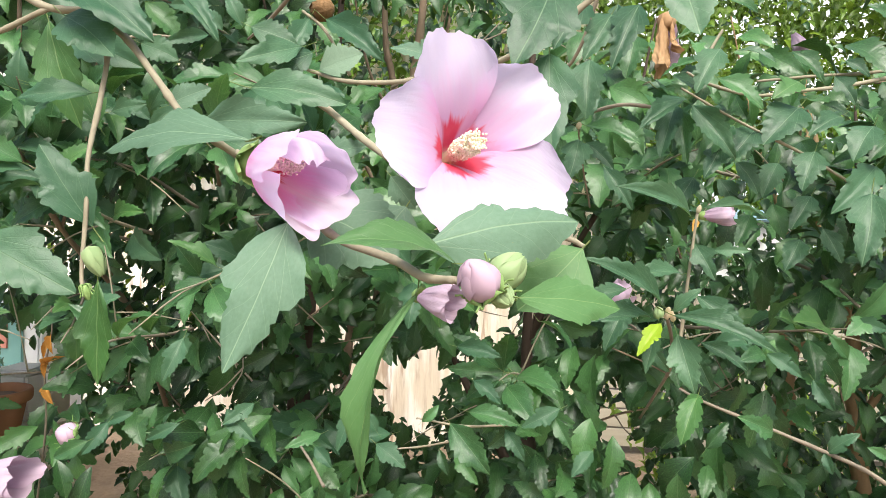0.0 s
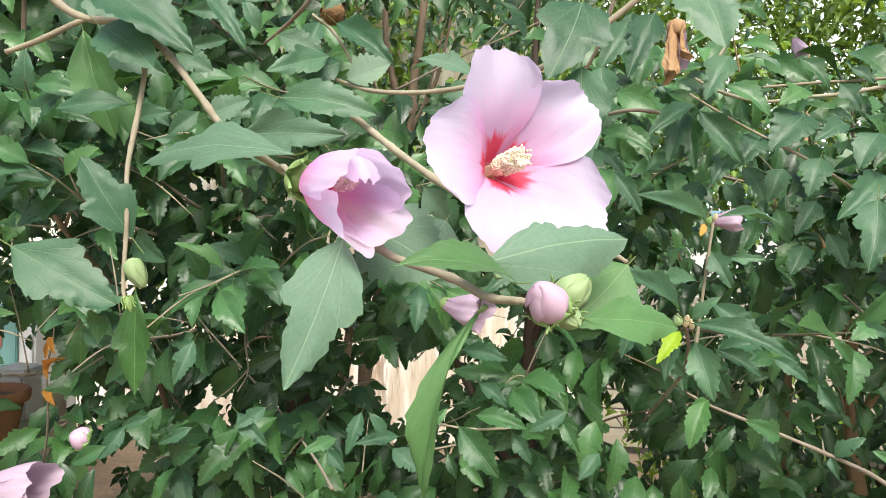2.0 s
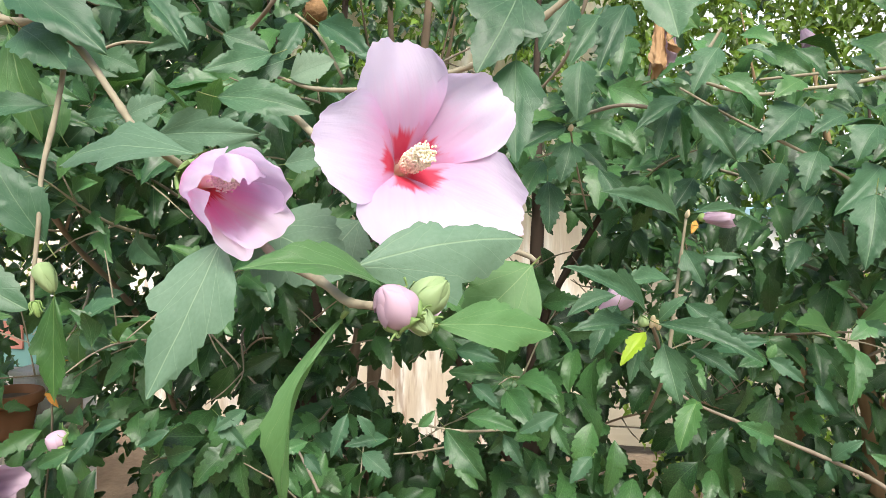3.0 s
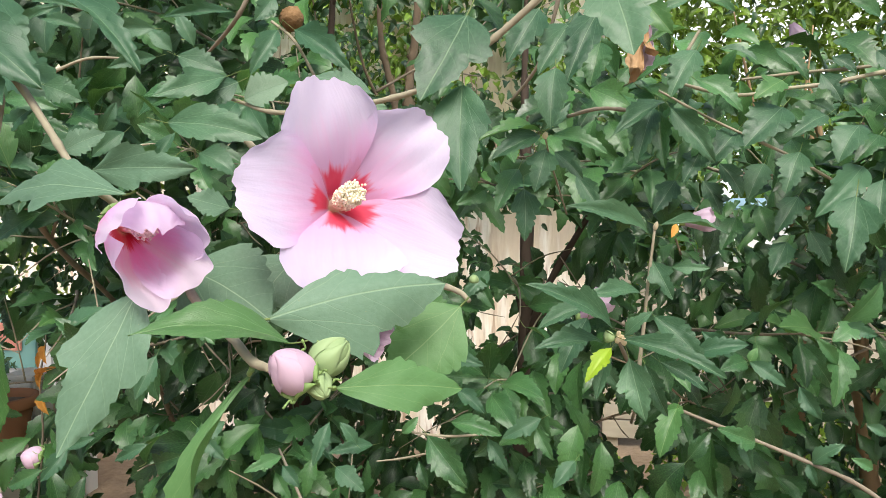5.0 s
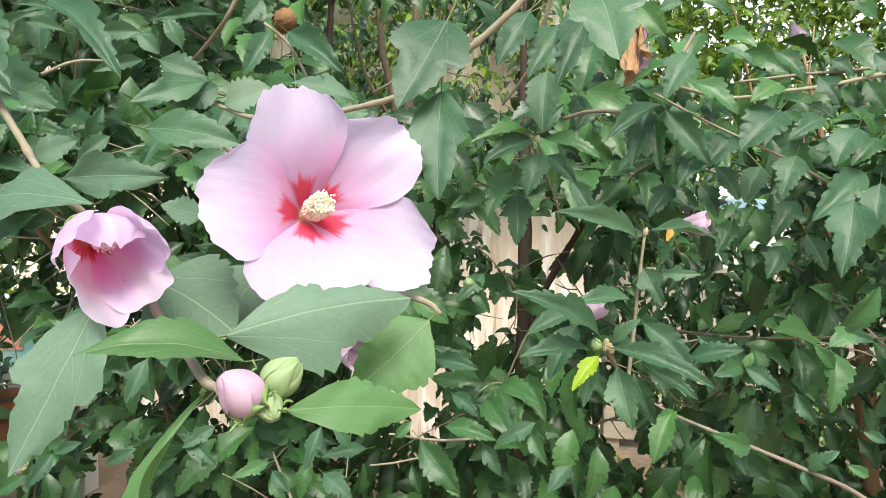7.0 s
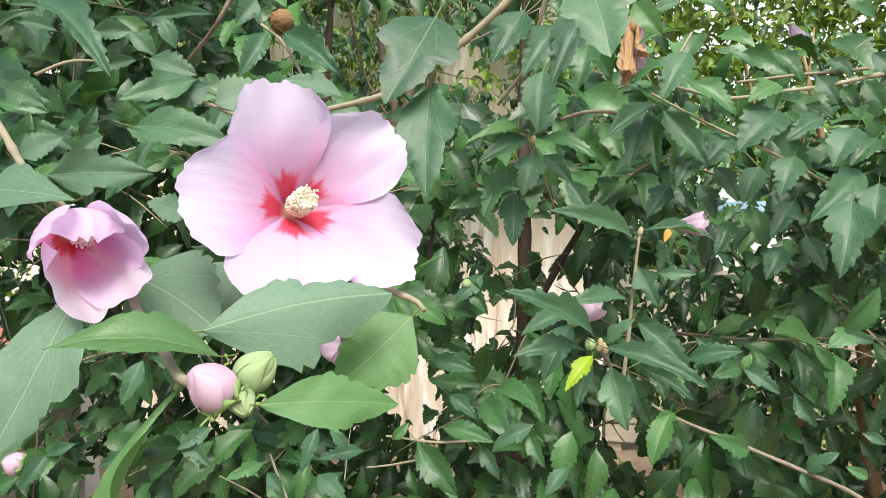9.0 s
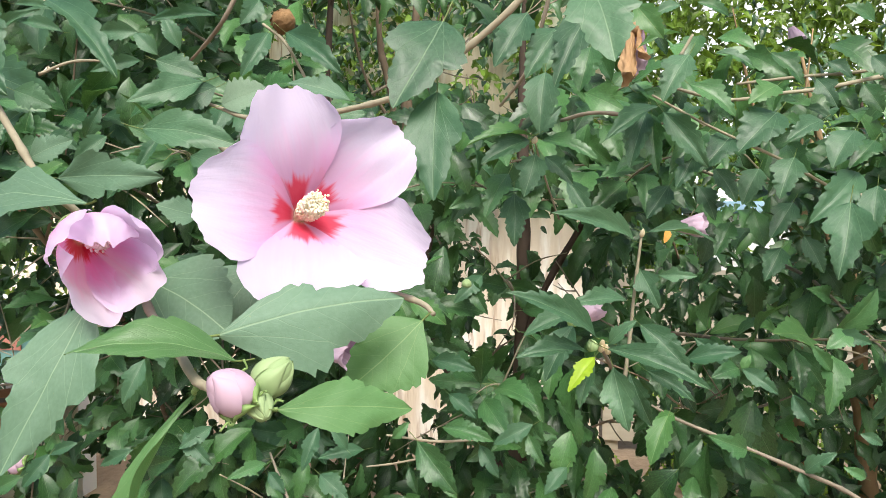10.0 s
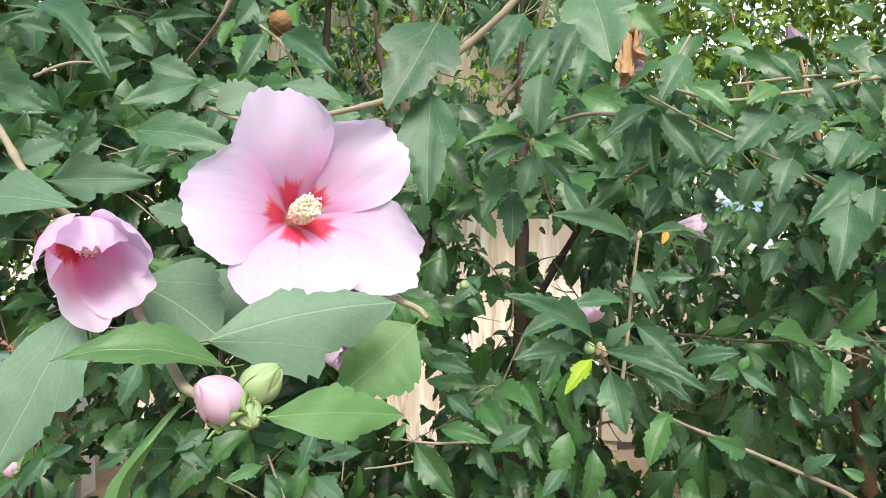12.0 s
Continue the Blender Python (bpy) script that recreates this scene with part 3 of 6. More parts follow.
clay_pot(-1.42, 1.74, 0.801)
cabinet = thing("cabinet", (-2.78, 3.14, 0), "white cabinet with a teal door and rust-red panel", "cabinet")
part("body", box((-3.3, 2.98, -0.03), (-2.25, 3.3, 1.03), "body", WHITE, 0.012), cabinet)
teal_door = part("door", box((-3.2, 2.962, 0.70), (-2.33, 2.977, 0.995), "door", TEAL, 0.004), cabinet, label="teal door")
part("panel", box((-3.15, 2.952, 0.79), (-2.40, 2.960, 0.925), "panel", RUST, 0.003), teal_door, label="rust-red panel")
tray = thing("planter", (-1.47, 1.91, 0.801), "white plastic planter on the ledge", "planter")
part("body", box((-1.52, 1.87, 0.802), (-1.43, 1.96, 0.945), "body", WHITE, 0.008), tray)
part("rim", box((-1.528, 1.862, 0.946), (-1.422, 1.968, 0.962), "rim", WHITE, 0.004), tray)

shed = thing("shed", (1.5, 4.9, 0), "small white shed with a blue sheet roof", "shed")
part("wall", box((1.15, 4.65, -0.05), (1.9, 5.4, 1.50), "wall", WHITE, 0.01), shed)
part("roof", box((1.05, 4.55, 1.503), (2.0, 5.5, 1.575), "roof", BLUE, 0.01), shed)


# ---- flower kinds ----
def open_flower(parent, at, axis, petals):
    """A wide open flower: five petals, staminal column, calyx."""
    m = aimed(at, axis)
    lean = aimed(at, Vector(axis) + Vector((0.14, 0.0, 0.10)))
    cal = part("flower", spun([(0.001, -0.022), (0.003, -0.02), (0.0065, -0.014), (0.0062, -0.006), (0.0035, -0.002)], SEPAL, "calyx", 14, 0.06), parent, m, "wide open pale pink flower with red throat")
    for k, (angle, length, width, rise, twist, skew) in enumerate(petals):
        part("petal", petal_mesh(length, width, rise, 0.0, twist, skew, 11 + k, PETAL, 0.004), cal, m @ pose(0, 0, 0.0004 * k, 0, 0, angle))
    part("column", spun([(0.0040, -0.001), (0.0032, 0.0012), (0.0026, 0.0035), (0.0026, 0.007), (0.0036, 0.010), (0.0041, 0.014), (0.0040, 0.018), (0.0032, 0.022), (0.0012, 0.0245)], POLLEN, "column", 24, 0.10, 7), cal, lean, "cream staminal column")
    rng = random.Random(5)
    dots = []
    for k in range(900):
        z = 0.005 + 0.021 * rng.random() ** 0.75
        w, r = rng.random() * 6.2832, (0.0031 + 0.0018 * rng.random()) * min(1.0, 0.6 + (z - 0.005) / 0.016)
        if z > 0.022:
            r *= rng.random() ** 0.5
        dots.append((r * math.cos(w), r * math.sin(w), z + 0.001 + 0.35 * r, 0.00045 + 0.0003 * rng.random()))
    part("anther_tuft", balls(dots, POLLEN, "anther_tuft"), cal, lean, "cream pollen-covered anthers")
    me = sepal_mesh(0.02, 0.010, 0.008, 0.003, SEPAL)
    for k in range(5):
        part("sepal", me, cal, m @ pose(0, 0, -0.016, 0, 0, 72 * k))


def cup_petal(theta, half, height, r0, r1, curl, shift, seed, mat, rows=20, cols=18, shoulder=0.0, crinkle=0.0):
    """A petal of a half-closed flower: part of a cup about z, its rim curled in or out."""
    rng = random.Random(seed)
    ph = [rng.random() * 6.28 for _ in range(4)]
    verts, uvs, faces = [], [], []
    for i in range(rows + 1):
        s = i / rows
        for k in range(cols + 1):
            u = 2 * k / cols - 1
            w = radians(theta + half * u * ((0.85 + 0.15 * min(1, s / 0.5)) if shoulder else (0.55 + 0.45 * min(1, s / 0.5))))
            reach = 1 - 0.26 * abs(u) ** 2.4 - 0.03 * math.sin(6 * u + ph[0]) - 0.015 * math.sin(15 * u + ph[1])
            h = s * reach
            if shoulder:
                r = r0 + (shoulder - r0) * math.sin(min(1.0, h / 0.5) * math.pi / 2) + (r1 - shoulder) * max(0.0, (h - 0.3) / 0.7) ** 1.3 + shift * min(u, 0.0) * s * s
            else:
                r = r0 + (r1 - r0) * h ** 0.8 + shift * u
            z = height * h
            over = max(0.0, h - 0.62) / 0.38
            r += curl * over ** 1.6 * r1
            z -= abs(curl) * over ** 2.2 * 0.2 * height
            r += (0.0007 if shoulder else 0.0016) * s * s * math.sin(5 * u + ph[2]) + (0.0006 * s ** 3 if shoulder else 0.0007 * s) * math.sin(12 * u + 4 * s + ph[3])
            if crinkle:
                q = Vector((3.0 * u, 6.0 * s, seed))
                r += crinkle * s * (noise.noise(q) + 0.6 * noise.noise(q * 2.3))
                w += 18 * crinkle * s * noise.noise(q * 0.9 + Vector((7, 0, 0)))
            verts.append((r * math.cos(w), r * math.sin(w), z))
            uvs.append((u * 0.5 + 0.5, s))
    n = cols + 1
    for i in range(rows):
        for k in range(cols):
            faces.append((i * n + k, i * n + k + 1, (i + 1) * n + k + 1, (i + 1) * n + k))
    return sheet("petal", verts, faces, mat, uvs)


def cup_flower(parent, at, mouth):
    axis = Vector(mouth) - Vector(at)
    m = aimed(at, axis)
    h = axis.length
    droop = aimed(at, axis + Vector((0, 0, 0.008)))
    cal = part("flower", spun([(0.001, -0.014), (0.004, -0.011), (0.0065, -0.006), (0.0050, -0.002), (0.0030, -0.001)], SEPAL, "calyx", 14, 0.06), parent, m, "half-closed pink flower with a deep pink throat")
    spec = ((2, 58, 1.0, 0.0130, 0.0165, -0.62, 0.0), (-66, 52, 1.0, 0.0150, 0.0212, -0.26, 0.002), (56, 42, 1.0, 0.0140, 0.0200, -0.10, 0.0), (152, 70, 1.02, 0.0125, 0.0178, 0.04, 0.0060), (-130, 58, 1.0, 0.0126, 0.0165, 0.0, 0.0))
    for k, (a, half, f, mid, r1, curl, shift) in enumerate(spec):
        part("petal", cup_petal(a, half, h * f, 0.0018, r1, curl, shift, 31 + k, PETAL_SOFT if k < 2 else PETAL_DEEP, 30, 32, mid, 0.0006), cal, m)
    part("column", spun([(0.003, 0.0), (0.0026, 0.3 * h), (0.0018, 0.60 * h), (0.0006, 0.68 * h)], POLLEN, "column", 10), cal, droop, "pale staminal column")
    rng = random.Random(8)
    dots = []
    for k in range(320):
        f = rng.random() ** 0.6
        z, w, r = h * (0.34 + 0.34 * f), rng.random() * 6.2832, (0.0012 + 0.0030 * rng.random()) * (1.0 if f < 0.85 else 0.6)
        dots.append((r * math.cos(w), r * math.sin(w), z, 0.0005))
    part("anther_tuft", balls(dots, ANTHER_PINK, "anther_tuft"), cal, droop, "pale pink pollen-covered anthers")
    me = sepal_mesh(0.013, 0.009, 0.0085, 0.002, SEPAL)
    for k in range(5):
        part("sepal", me, cal, m @ pose(0, 0, -0.008, 0, 0, 72 * k + 36))
    me = sepal_mesh(0.012, 0.0016, 0.008, 0.003, SEPAL, "bract")
    for k in range(6):
        part("bract", me, cal, m @ pose(0, 0, -0.009, 0, 0, 60 * k + 10))


def rolled_flower(parent, at, end, mat, name, label, wide=0.34):
    axis = Vector(end) - Vector(at)
    m, h = aimed(at, axis), axis.length
    cal = part(name, spun([(0.02 * h, -0.12 * h), (0.12 * h, -0.06 * h), (0.15 * h, 0.05 * h), (0.12 * h, 0.18 * h)], SEPAL if mat is not DRY else DRY, "calyx", 10, 0.08), parent, m, label)
    for k in range(5):
        if mat is DRY:
            me = cup_petal(72 * k, 50, h * (1.0, 0.74, 0.95, 0.82, 0.68)[k], 0.07 * h, wide * h * (1.15, 0.9, 1.3, 1.0, 1.2)[k], (0.35, -0.5, 0.15, -0.2, 0.5)[k], 0.07 * h, 51 + k, PETAL_FADED if k == 3 else DRY, 26, 22, 0.0, 0.06 * h)
        else:
            me = cup_petal(72 * k, 58, h * (0.9 + 0.05 * (k % 3)), 0.08 * h, wide * h * (0.85 + 0.1 * (k % 2)), -0.35 if k % 2 else -0.1, 0.02 * h, 51 + k, mat, 16, 14)
        part("petal", me, cal, m)
    return cal


def drooped_flower(parent, at, end):
    rolled_flower(parent, at, end, PETAL_FADED, "faded_flower", "faded mauve flower rolled shut", 0.46)


def side_flower(parent, at, end):
    rolled_flower(parent, at, end, PETAL_FADED, "faded_flower", "pale pink flower seen from its side", 0.3)


def withered_flower(parent, at, end):
    rolled_flower(parent, at, end, DRY, "withered_flower", "withered brown papery flower", 0.15)


def seed_capsule(parent, at, end, radius):
    axis = Vector(end) - Vector(at)
    m, h = aimed(at, axis), axis.length
    cap = part("seed_capsule", spun([(0.2 * radius, 0), (0.8 * radius, 0.15 * h), (radius, 0.45 * h), (0.8 * radius, 0.8 * h), (0.3 * radius, h)], CAPSULE, "seed_capsule", 30, 0.22, 9, 30.0), parent, m, "dry brown opened seed capsule")
    me = sepal_mesh(h * 0.95, radius * 1.0, radius * 1.02, radius * -0.35, CAPSULE, "valve")
    for k in range(5):
        part("valve", me, cap, m @ pose(0, 0, 0, 0, 0, 72 * k))


# ---- the branches near the camera ----
near_branch = thing("hibiscus_branch", (-0.1864, 0.3662, 1.5275), "slender hibiscus branch with pink flower, buds and green leaves", "branch")
part("stem", tube([(-0.1864, 0.3662, 1.5275, 0.0017), (-0.1594, 0.3558, 1.5109, 0.0018), (-0.1366, 0.3477, 1.4870, 0.0017), (-0.1161, 0.3394, 1.4662, 0.0017), (-0.0829, 0.3258, 1.4471, 0.0017), (-0.0538, 0.3116, 1.4283, 0.0016), (-0.0291, 0.2859, 1.4147, 0.0015), (-0.0011, 0.2549, 1.4087, 0.0014), (0.0112, 0.2422, 1.4042, 0.0014), (0.0218, 0.2314, 1.4044, 0.0012)], STEM, 12, knob=0.12, seed=1), near_branch)
leaf(near_branch, (0.0089, 0.2603, 1.4134), (0.0613, 0.2918, 1.4227), (0.429, -0.822, 0.374), 0.0420, "sided", 0.5, -0.1, mat=LEAF_NEAR, fine=True, stalk=0.05)
leaf(near_branch, (0.0205, 0.2486, 1.4083), (-0.0161, 0.2251, 1.4134), (0.45, -0.27, 0.85), 0.0178, "narrow", 0.9, 0.2, mat=LEAF_MID, fine=True, stalk=0.12)
leaf(near_branch, (-0.0421, 0.2700, 1.4200), (-0.0545, 0.2450, 1.3705), (0.330, -0.777, 0.537), 0.0290, "trilobe", 0.4, 0.1, mat=LEAF_NEAR, fine=True, stalk=0)
leaf(near_branch, (-0.0477, 0.3100, 1.4255), (-0.0080, 0.3029, 1.4058), (0.126, -0.826, 0.550), 0.0426, "ovate", 0.3, 0.1, mat=LEAF_NEAR, fine=True, stalk=0.1)
leaf(near_branch, (-0.0128, 0.3437, 1.4285), (-0.0252, 0.3205, 1.4040), (0.308, -0.764, 0.567), 0.0288, "ovate", 0.4, 0.2, mat=LEAF_NEAR, stalk=0.1)
leaf(near_branch, (0.0085, 0.2470, 1.3985), (-0.0060, 0.2440, 1.3350), (-0.55, -0.80, 0.10), 0.0110, "narrow", 1.2, 0.2, mat=LEAF_FRESH, fine=True, stalk=0.12)
leaf(near_branch, (0.0404, 0.2310, 1.4000), (0.0718, 0.2537, 1.3953), (0.567, -0.689, 0.451), 0.0168, "diamond", 0.3, 0.1, mat=LEAF_FRESH, fine=True, stalk=0.06)
leaf(near_branch, (-0.0767, 0.3168, 1.4550), (-0.1670, 0.3508, 1.4520), (-0.287, -0.724, 0.627), 0.0330, "deep", 0.7, 0.1, mat=LEAF_NEAR, fine=True, stalk=0.08)
leaf(near_branch, (-0.1170, 0.3505, 1.4675), (-0.0623, 0.3492, 1.4677), (-0.046, -0.998, 0.032), 0.0225, "lobed", 0.4, 0.2, mat=LEAF_NEAR, fine=True, stalk=0.05)
leaf(near_branch, (-0.1360, 0.3560, 1.4770), (-0.1150, 0.3590, 1.4862), (0.119, -0.992, 0.047), 0.0139, "ovate", 0.3, 0.2, mat=LEAF_NEAR)
bud(near_branch, (0.0312, 0.2312, 1.4013), (-0.40, -0.60, 0.69), 0.0128, 0.0058, BUD_PINK, 0.42, label="closed pale pink flower bud", wisps=4, reach=0.25)
bud(near_branch, (0.0331, 0.2361, 1.4039), (0.727, 0.139, 0.672), 0.0117, 0.0054, BUD_PALE, 1, label="small pale green flower bud", wisps=5, reach=0.36)
bud(near_branch, (0.0332, 0.2340, 1.4024), (0.590, -0.633, -0.500), 0.0087, 0.0037, BUD_PALE, 1, label="small pale green flower bud", wisps=4, reach=0.36)
part("bud_stalk", tube([(0.0209, 0.2323, 1.4043, 0.0011), (0.0269, 0.2332, 1.4038, 0.0012), (0.0328, 0.2340, 1.4029, 0.0013)], STEM, 10, knob=0.12, seed=1), near_branch)
part("petiole", tube([(0.0348, 0.2333, 1.4029, 0.0008), (0.0374, 0.2325, 1.3998, 0.0007), (0.0400, 0.2319, 1.3997, 0.0007)], SEPAL, 6, knob=0.12, seed=1), near_branch)
part("petiole", tube([(0.0111, 0.2431, 1.4012, 0.0009), (0.0100, 0.2440, 1.4000, 0.0008), (0.0086, 0.2468, 1.3987, 0.0007)], SEPAL, 6, knob=0.12, seed=1), near_branch)
part("pedicel", tube([(-0.0870, 0.3274, 1.4502, 0.0012), (-0.0790, 0.3100, 1.4490, 0.0012), (-0.0730, 0.3015, 1.4447, 0.0012)], STEM, 8), near_branch)
cup_flower(near_branch, (-0.0645, 0.2965, 1.4425), (-0.0285, 0.2640, 1.4330))
flower_branch = thing("hibiscus_branch", (-0.1191, 0.4696, 1.5072), "hibiscus twig bearing the wide open pink flower", "branch")
part("stem", tube([(-0.1228, 0.4793, 1.5102, 0.0022), (-0.0905, 0.4527, 1.4969, 0.0022), (-0.0610, 0.4253, 1.4758, 0.0021), (-0.0415, 0.4071, 1.4621, 0.0020), (-0.0071, 0.3804, 1.4402, 0.0019), (0.0288, 0.3540, 1.4227, 0.0014), (0.0587, 0.3323, 1.4163, 0.0012), (0.0663, 0.3230, 1.4129, 0.0009)], STEM, 10, knob=0.12, seed=1), flower_branch)
open_flower(flower_branch, (0.0050, 0.3396, 1.4503), (0.511, -0.851, 0.126), (
    (13.4, 0.0464, 0.0396, 0.0299, 0.0010, -0.002),
    (-49.9, 0.0495, 0.0382, 0.0260, 0.0012, -0.057),
    (-114.6, 0.0515, 0.0400, 0.0253, -0.0030, -0.047),
    (170.1, 0.0380, 0.0485, 0.0341, 0.0010, -0.110),
    (85.9, 0.0418, 0.0450, 0.0323, 0.0024, 0.020),
))
leaf(flower_branch, (0.0645, 0.3090, 1.4124), (0.0398, 0.2941, 1.3886), (0.110, -0.890, 0.443), 0.0318, "ovate", 0.4, 0.1, mat=LEAF_FRESH, fine=True, stalk=0.12)
leaf(flower_branch, (-0.0834, 0.4321, 1.4615), (-0.0510, 0.4262, 1.4662), (-0.200, -0.964, 0.176), 0.0166, "ovate", 0.4, 0.2, mat=LEAF_NEAR)
leaf(flower_branch, (-0.0656, 0.3874, 1.4502), (-0.0826, 0.3750, 1.4557), (0.623, -0.682, 0.383), 0.0163, "ovate", 0.4, 0.2, mat=LEAF_NEAR)
leaf(flower_branch, (-0.0313, 0.3977, 1.4467), (-0.0173, 0.3988, 1.4287), (-0.211, -0.951, -0.224), 0.0160, "ovate", 0.4, 0.2, mat=LEAF_NEAR)
top_branch = thing("hibiscus_branch", (0.1079, 0.4399, 1.5875), "pale brown hibiscus branch with hanging leaves", "branch")
part("stem", tube([(0.1079, 0.4399, 1.5875, 0.0020), (0.0917, 0.4365, 1.5667, 0.0019), (0.0749, 0.4384, 1.5522, 0.0019), (0.0530, 0.4394, 1.5354, 0.0019), (0.0274, 0.4399, 1.5199, 0.0018), (-0.0020, 0.4453, 1.5134, 0.0016), (-0.0380, 0.4550, 1.5099, 0.0015), (-0.0726, 0.4600, 1.5111, 0.0014), (-0.0971, 0.4718, 1.5193, 0.0012), (-0.1140, 0.4746, 1.5255, 0.0008)], STEM, 12, knob=0.12, seed=1), top_branch)
leaf(top_branch, (0.0530, 0.4280, 1.5560), (0.0335, 0.3930, 1.5040), (0.18, -0.82, 0.54), 0.0450, "trilobe", 0.5, 0.2, mat=LEAF_SAGE, fine=True)
leaf(top_branch, (0.0525, 0.4131, 1.5157), (0.0546, 0.3906, 1.4587), (-0.003, -0.930, 0.367), 0.0319, "trilobe", 0.3, 0.2, mat=LEAF_TEAL, fine=True)
leaf(top_branch, (-0.1054, 0.4662, 1.5351), (-0.1351, 0.4306, 1.5169), (0.620, -0.698, 0.358), 0.0209, "lobed", 0.5, 0.2, mat=LEAF_SAGE, fine=True)
leaf(top_branch, (-0.1001, 0.4720, 1.5326), (-0.1230, 0.4527, 1.5184), (0.530, -0.811, 0.248), 0.0205, "ovate", 0.4, 0.2, mat=LEAF_SAGE)
leaf(top_branch, (-0.0940, 0.4673, 1.5203), (-0.0661, 0.4720, 1.5318), (0.10, -0.95, 0.30), 0.0250, "ovate", 0.5, 0.3, mat=LEAF_PALE, label="pale curled underside of a leaf")
leaf(top_branch, (-0.0075, 0.4600, 1.5202), (-0.0457, 0.4548, 1.5307), (0.256, -0.812, 0.524), 0.0180, "lobed", 0.9, 0.2, mat=LEAF_NEAR)
leaf(top_branch, (-0.1254, 0.4313, 1.5012), (-0.0653, 0.4298, 1.4907), (0.046, -0.916, 0.398), 0.0256, "ovate", 0.6, 0.2, mat=LEAF_SAGE, fine=True)
leaf(top_branch, (-0.1471, 0.4810, 1.5530), (-0.1157, 0.4853, 1.5421), (0.217, -0.941, 0.260), 0.0201, "ovate", 0.4, 0.2, mat=LEAF_SAGE)
leaf(top_branch, (-0.0314, 0.4762, 1.5108), (-0.0034, 0.4806, 1.5156), (0.089, -0.935, 0.344), 0.0172, "ovate", 0.4, 0.2, mat=LEAF_SAGE)
leaf(top_branch, (0.1351, 0.5258, 1.6069), (0.1492, 0.4846, 1.5449), (-0.137, -0.839, 0.527), 0.0500, "lobed", 0.3, 0.2, mat=LEAF_SAGE, fine=True)
left_twig = thing("hibiscus_branch", (-0.2303, 0.3615, 1.5493), "thin grey-brown hibiscus twig hanging with leaves and bud", "branch")
part("branchlet", tube([(-0.2392, 0.3607, 1.5579, 0.0022), (-0.2228, 0.3620, 1.5378, 0.0021), (-0.2067, 0.3637, 1.5288, 0.0020), (-0.1864, 0.3662, 1.5275, 0.0018)], STEM, 10, knob=0.12, seed=1), left_twig)
part("branchlet", tube([(-0.2466, 0.3580, 1.5097, 0.0014), (-0.2295, 0.3604, 1.5167, 0.0014), (-0.2138, 0.3626, 1.5249, 0.0014), (-0.2052, 0.3639, 1.5286, 0.0014)], STEM, 8, knob=0.12, seed=3), left_twig)
part("branchlet", tube([(-0.1858, 0.3662, 1.5270, 0.0012), (-0.1713, 0.3592, 1.5063, 0.0013), (-0.1705, 0.3533, 1.4799, 0.0013), (-0.1693, 0.3423, 1.4496, 0.0012), (-0.1631, 0.3320, 1.4226, 0.0011), (-0.1585, 0.3225, 1.3932, 0.0009), (-0.1538, 0.3197, 1.3847, 0.0008)], STEM, 10, knob=0.12, seed=5), left_twig)
leaf(left_twig, (-0.2000, 0.3540, 1.5450), (-0.1383, 0.3462, 1.5055), (0.272, -0.840, 0.470), 0.0310, "ovate", 0.5, 0.2, mat=LEAF_TEAL, fine=True)
leaf(left_twig, (-0.1950, 0.3599, 1.5229), (-0.1569, 0.3436, 1.4978), (0.014, -0.829, 0.559), 0.0291, "ovate", 0.5, 0.2, mat=LEAF_TEAL, fine=True)
leaf(left_twig, (-0.2173, 0.3774, 1.5263), (-0.1977, 0.3777, 1.4675), (0.046, -0.999, 0.010), 0.0260, "ovate", 0.3, 0.2, mat=LEAF_FRESH2, fine=True)
leaf(left_twig, (-0.1765, 0.3557, 1.4831), (-0.2102, 0.3463, 1.4790), (0.200, -0.894, 0.401), 0.0141, "ovate", 0.7, 0.2, mat=LEAF_TEAL, fine=True)
leaf(left_twig, (-0.1618, 0.3350, 1.4159), (-0.1844, 0.3285, 1.4540), (0.619, -0.748, 0.240), 0.0260, "lobed", 0.3, 0.2, mat=LEAF_TEAL, fine=True)
leaf(left_twig, (-0.2151, 0.3231, 1.4110), (-0.1656, 0.3283, 1.3846), (0.333, -0.823, 0.461), 0.0349, "lobed", 0.3, 0.2, mat=LEAF_TEAL, fine=True)
leaf(left_twig, (-0.1681, 0.3484, 1.3891), (-0.1668, 0.3466, 1.3367), (-0.007, -0.999, 0.032), 0.0210, "lobed", 0.2, 0.2, mat=LEAF_FRESH2, fine=True)
leaf(left_twig, (-0.1673, 0.3832, 1.5152), (-0.1468, 0.3855, 1.5065), (0.191, -0.961, 0.201), 0.0156, "ovate", 0.4, 0.2, mat=LEAF_TEAL)
leaf(left_twig, (-0.2016, 0.3976, 1.4732), (-0.2184, 0.3967, 1.5065), (0.770, -0.518, 0.373), 0.0187, "ovate", 0.4, 0.2, mat=LEAF_FRESH2)
bud(left_twig, (-0.1571, 0.3251, 1.4067), (0.466, 0.026, -0.884), 0.0150, 0.0046, BUD_PALE, 1, label="pale green flower bud", wisps=0)
bud(left_twig, (-0.1552, 0.3197, 1.3898), (0.327, 0.007, -0.945), 0.0074, 0.0020, SEPAL, 1, label="tiny green bud tuft", wisps=5)
sprig = thing("hibiscus_branch", (0.1821, 0.6385, 1.2576), "leafy hibiscus sprig with buds and one yellow-green leaf", "branch")
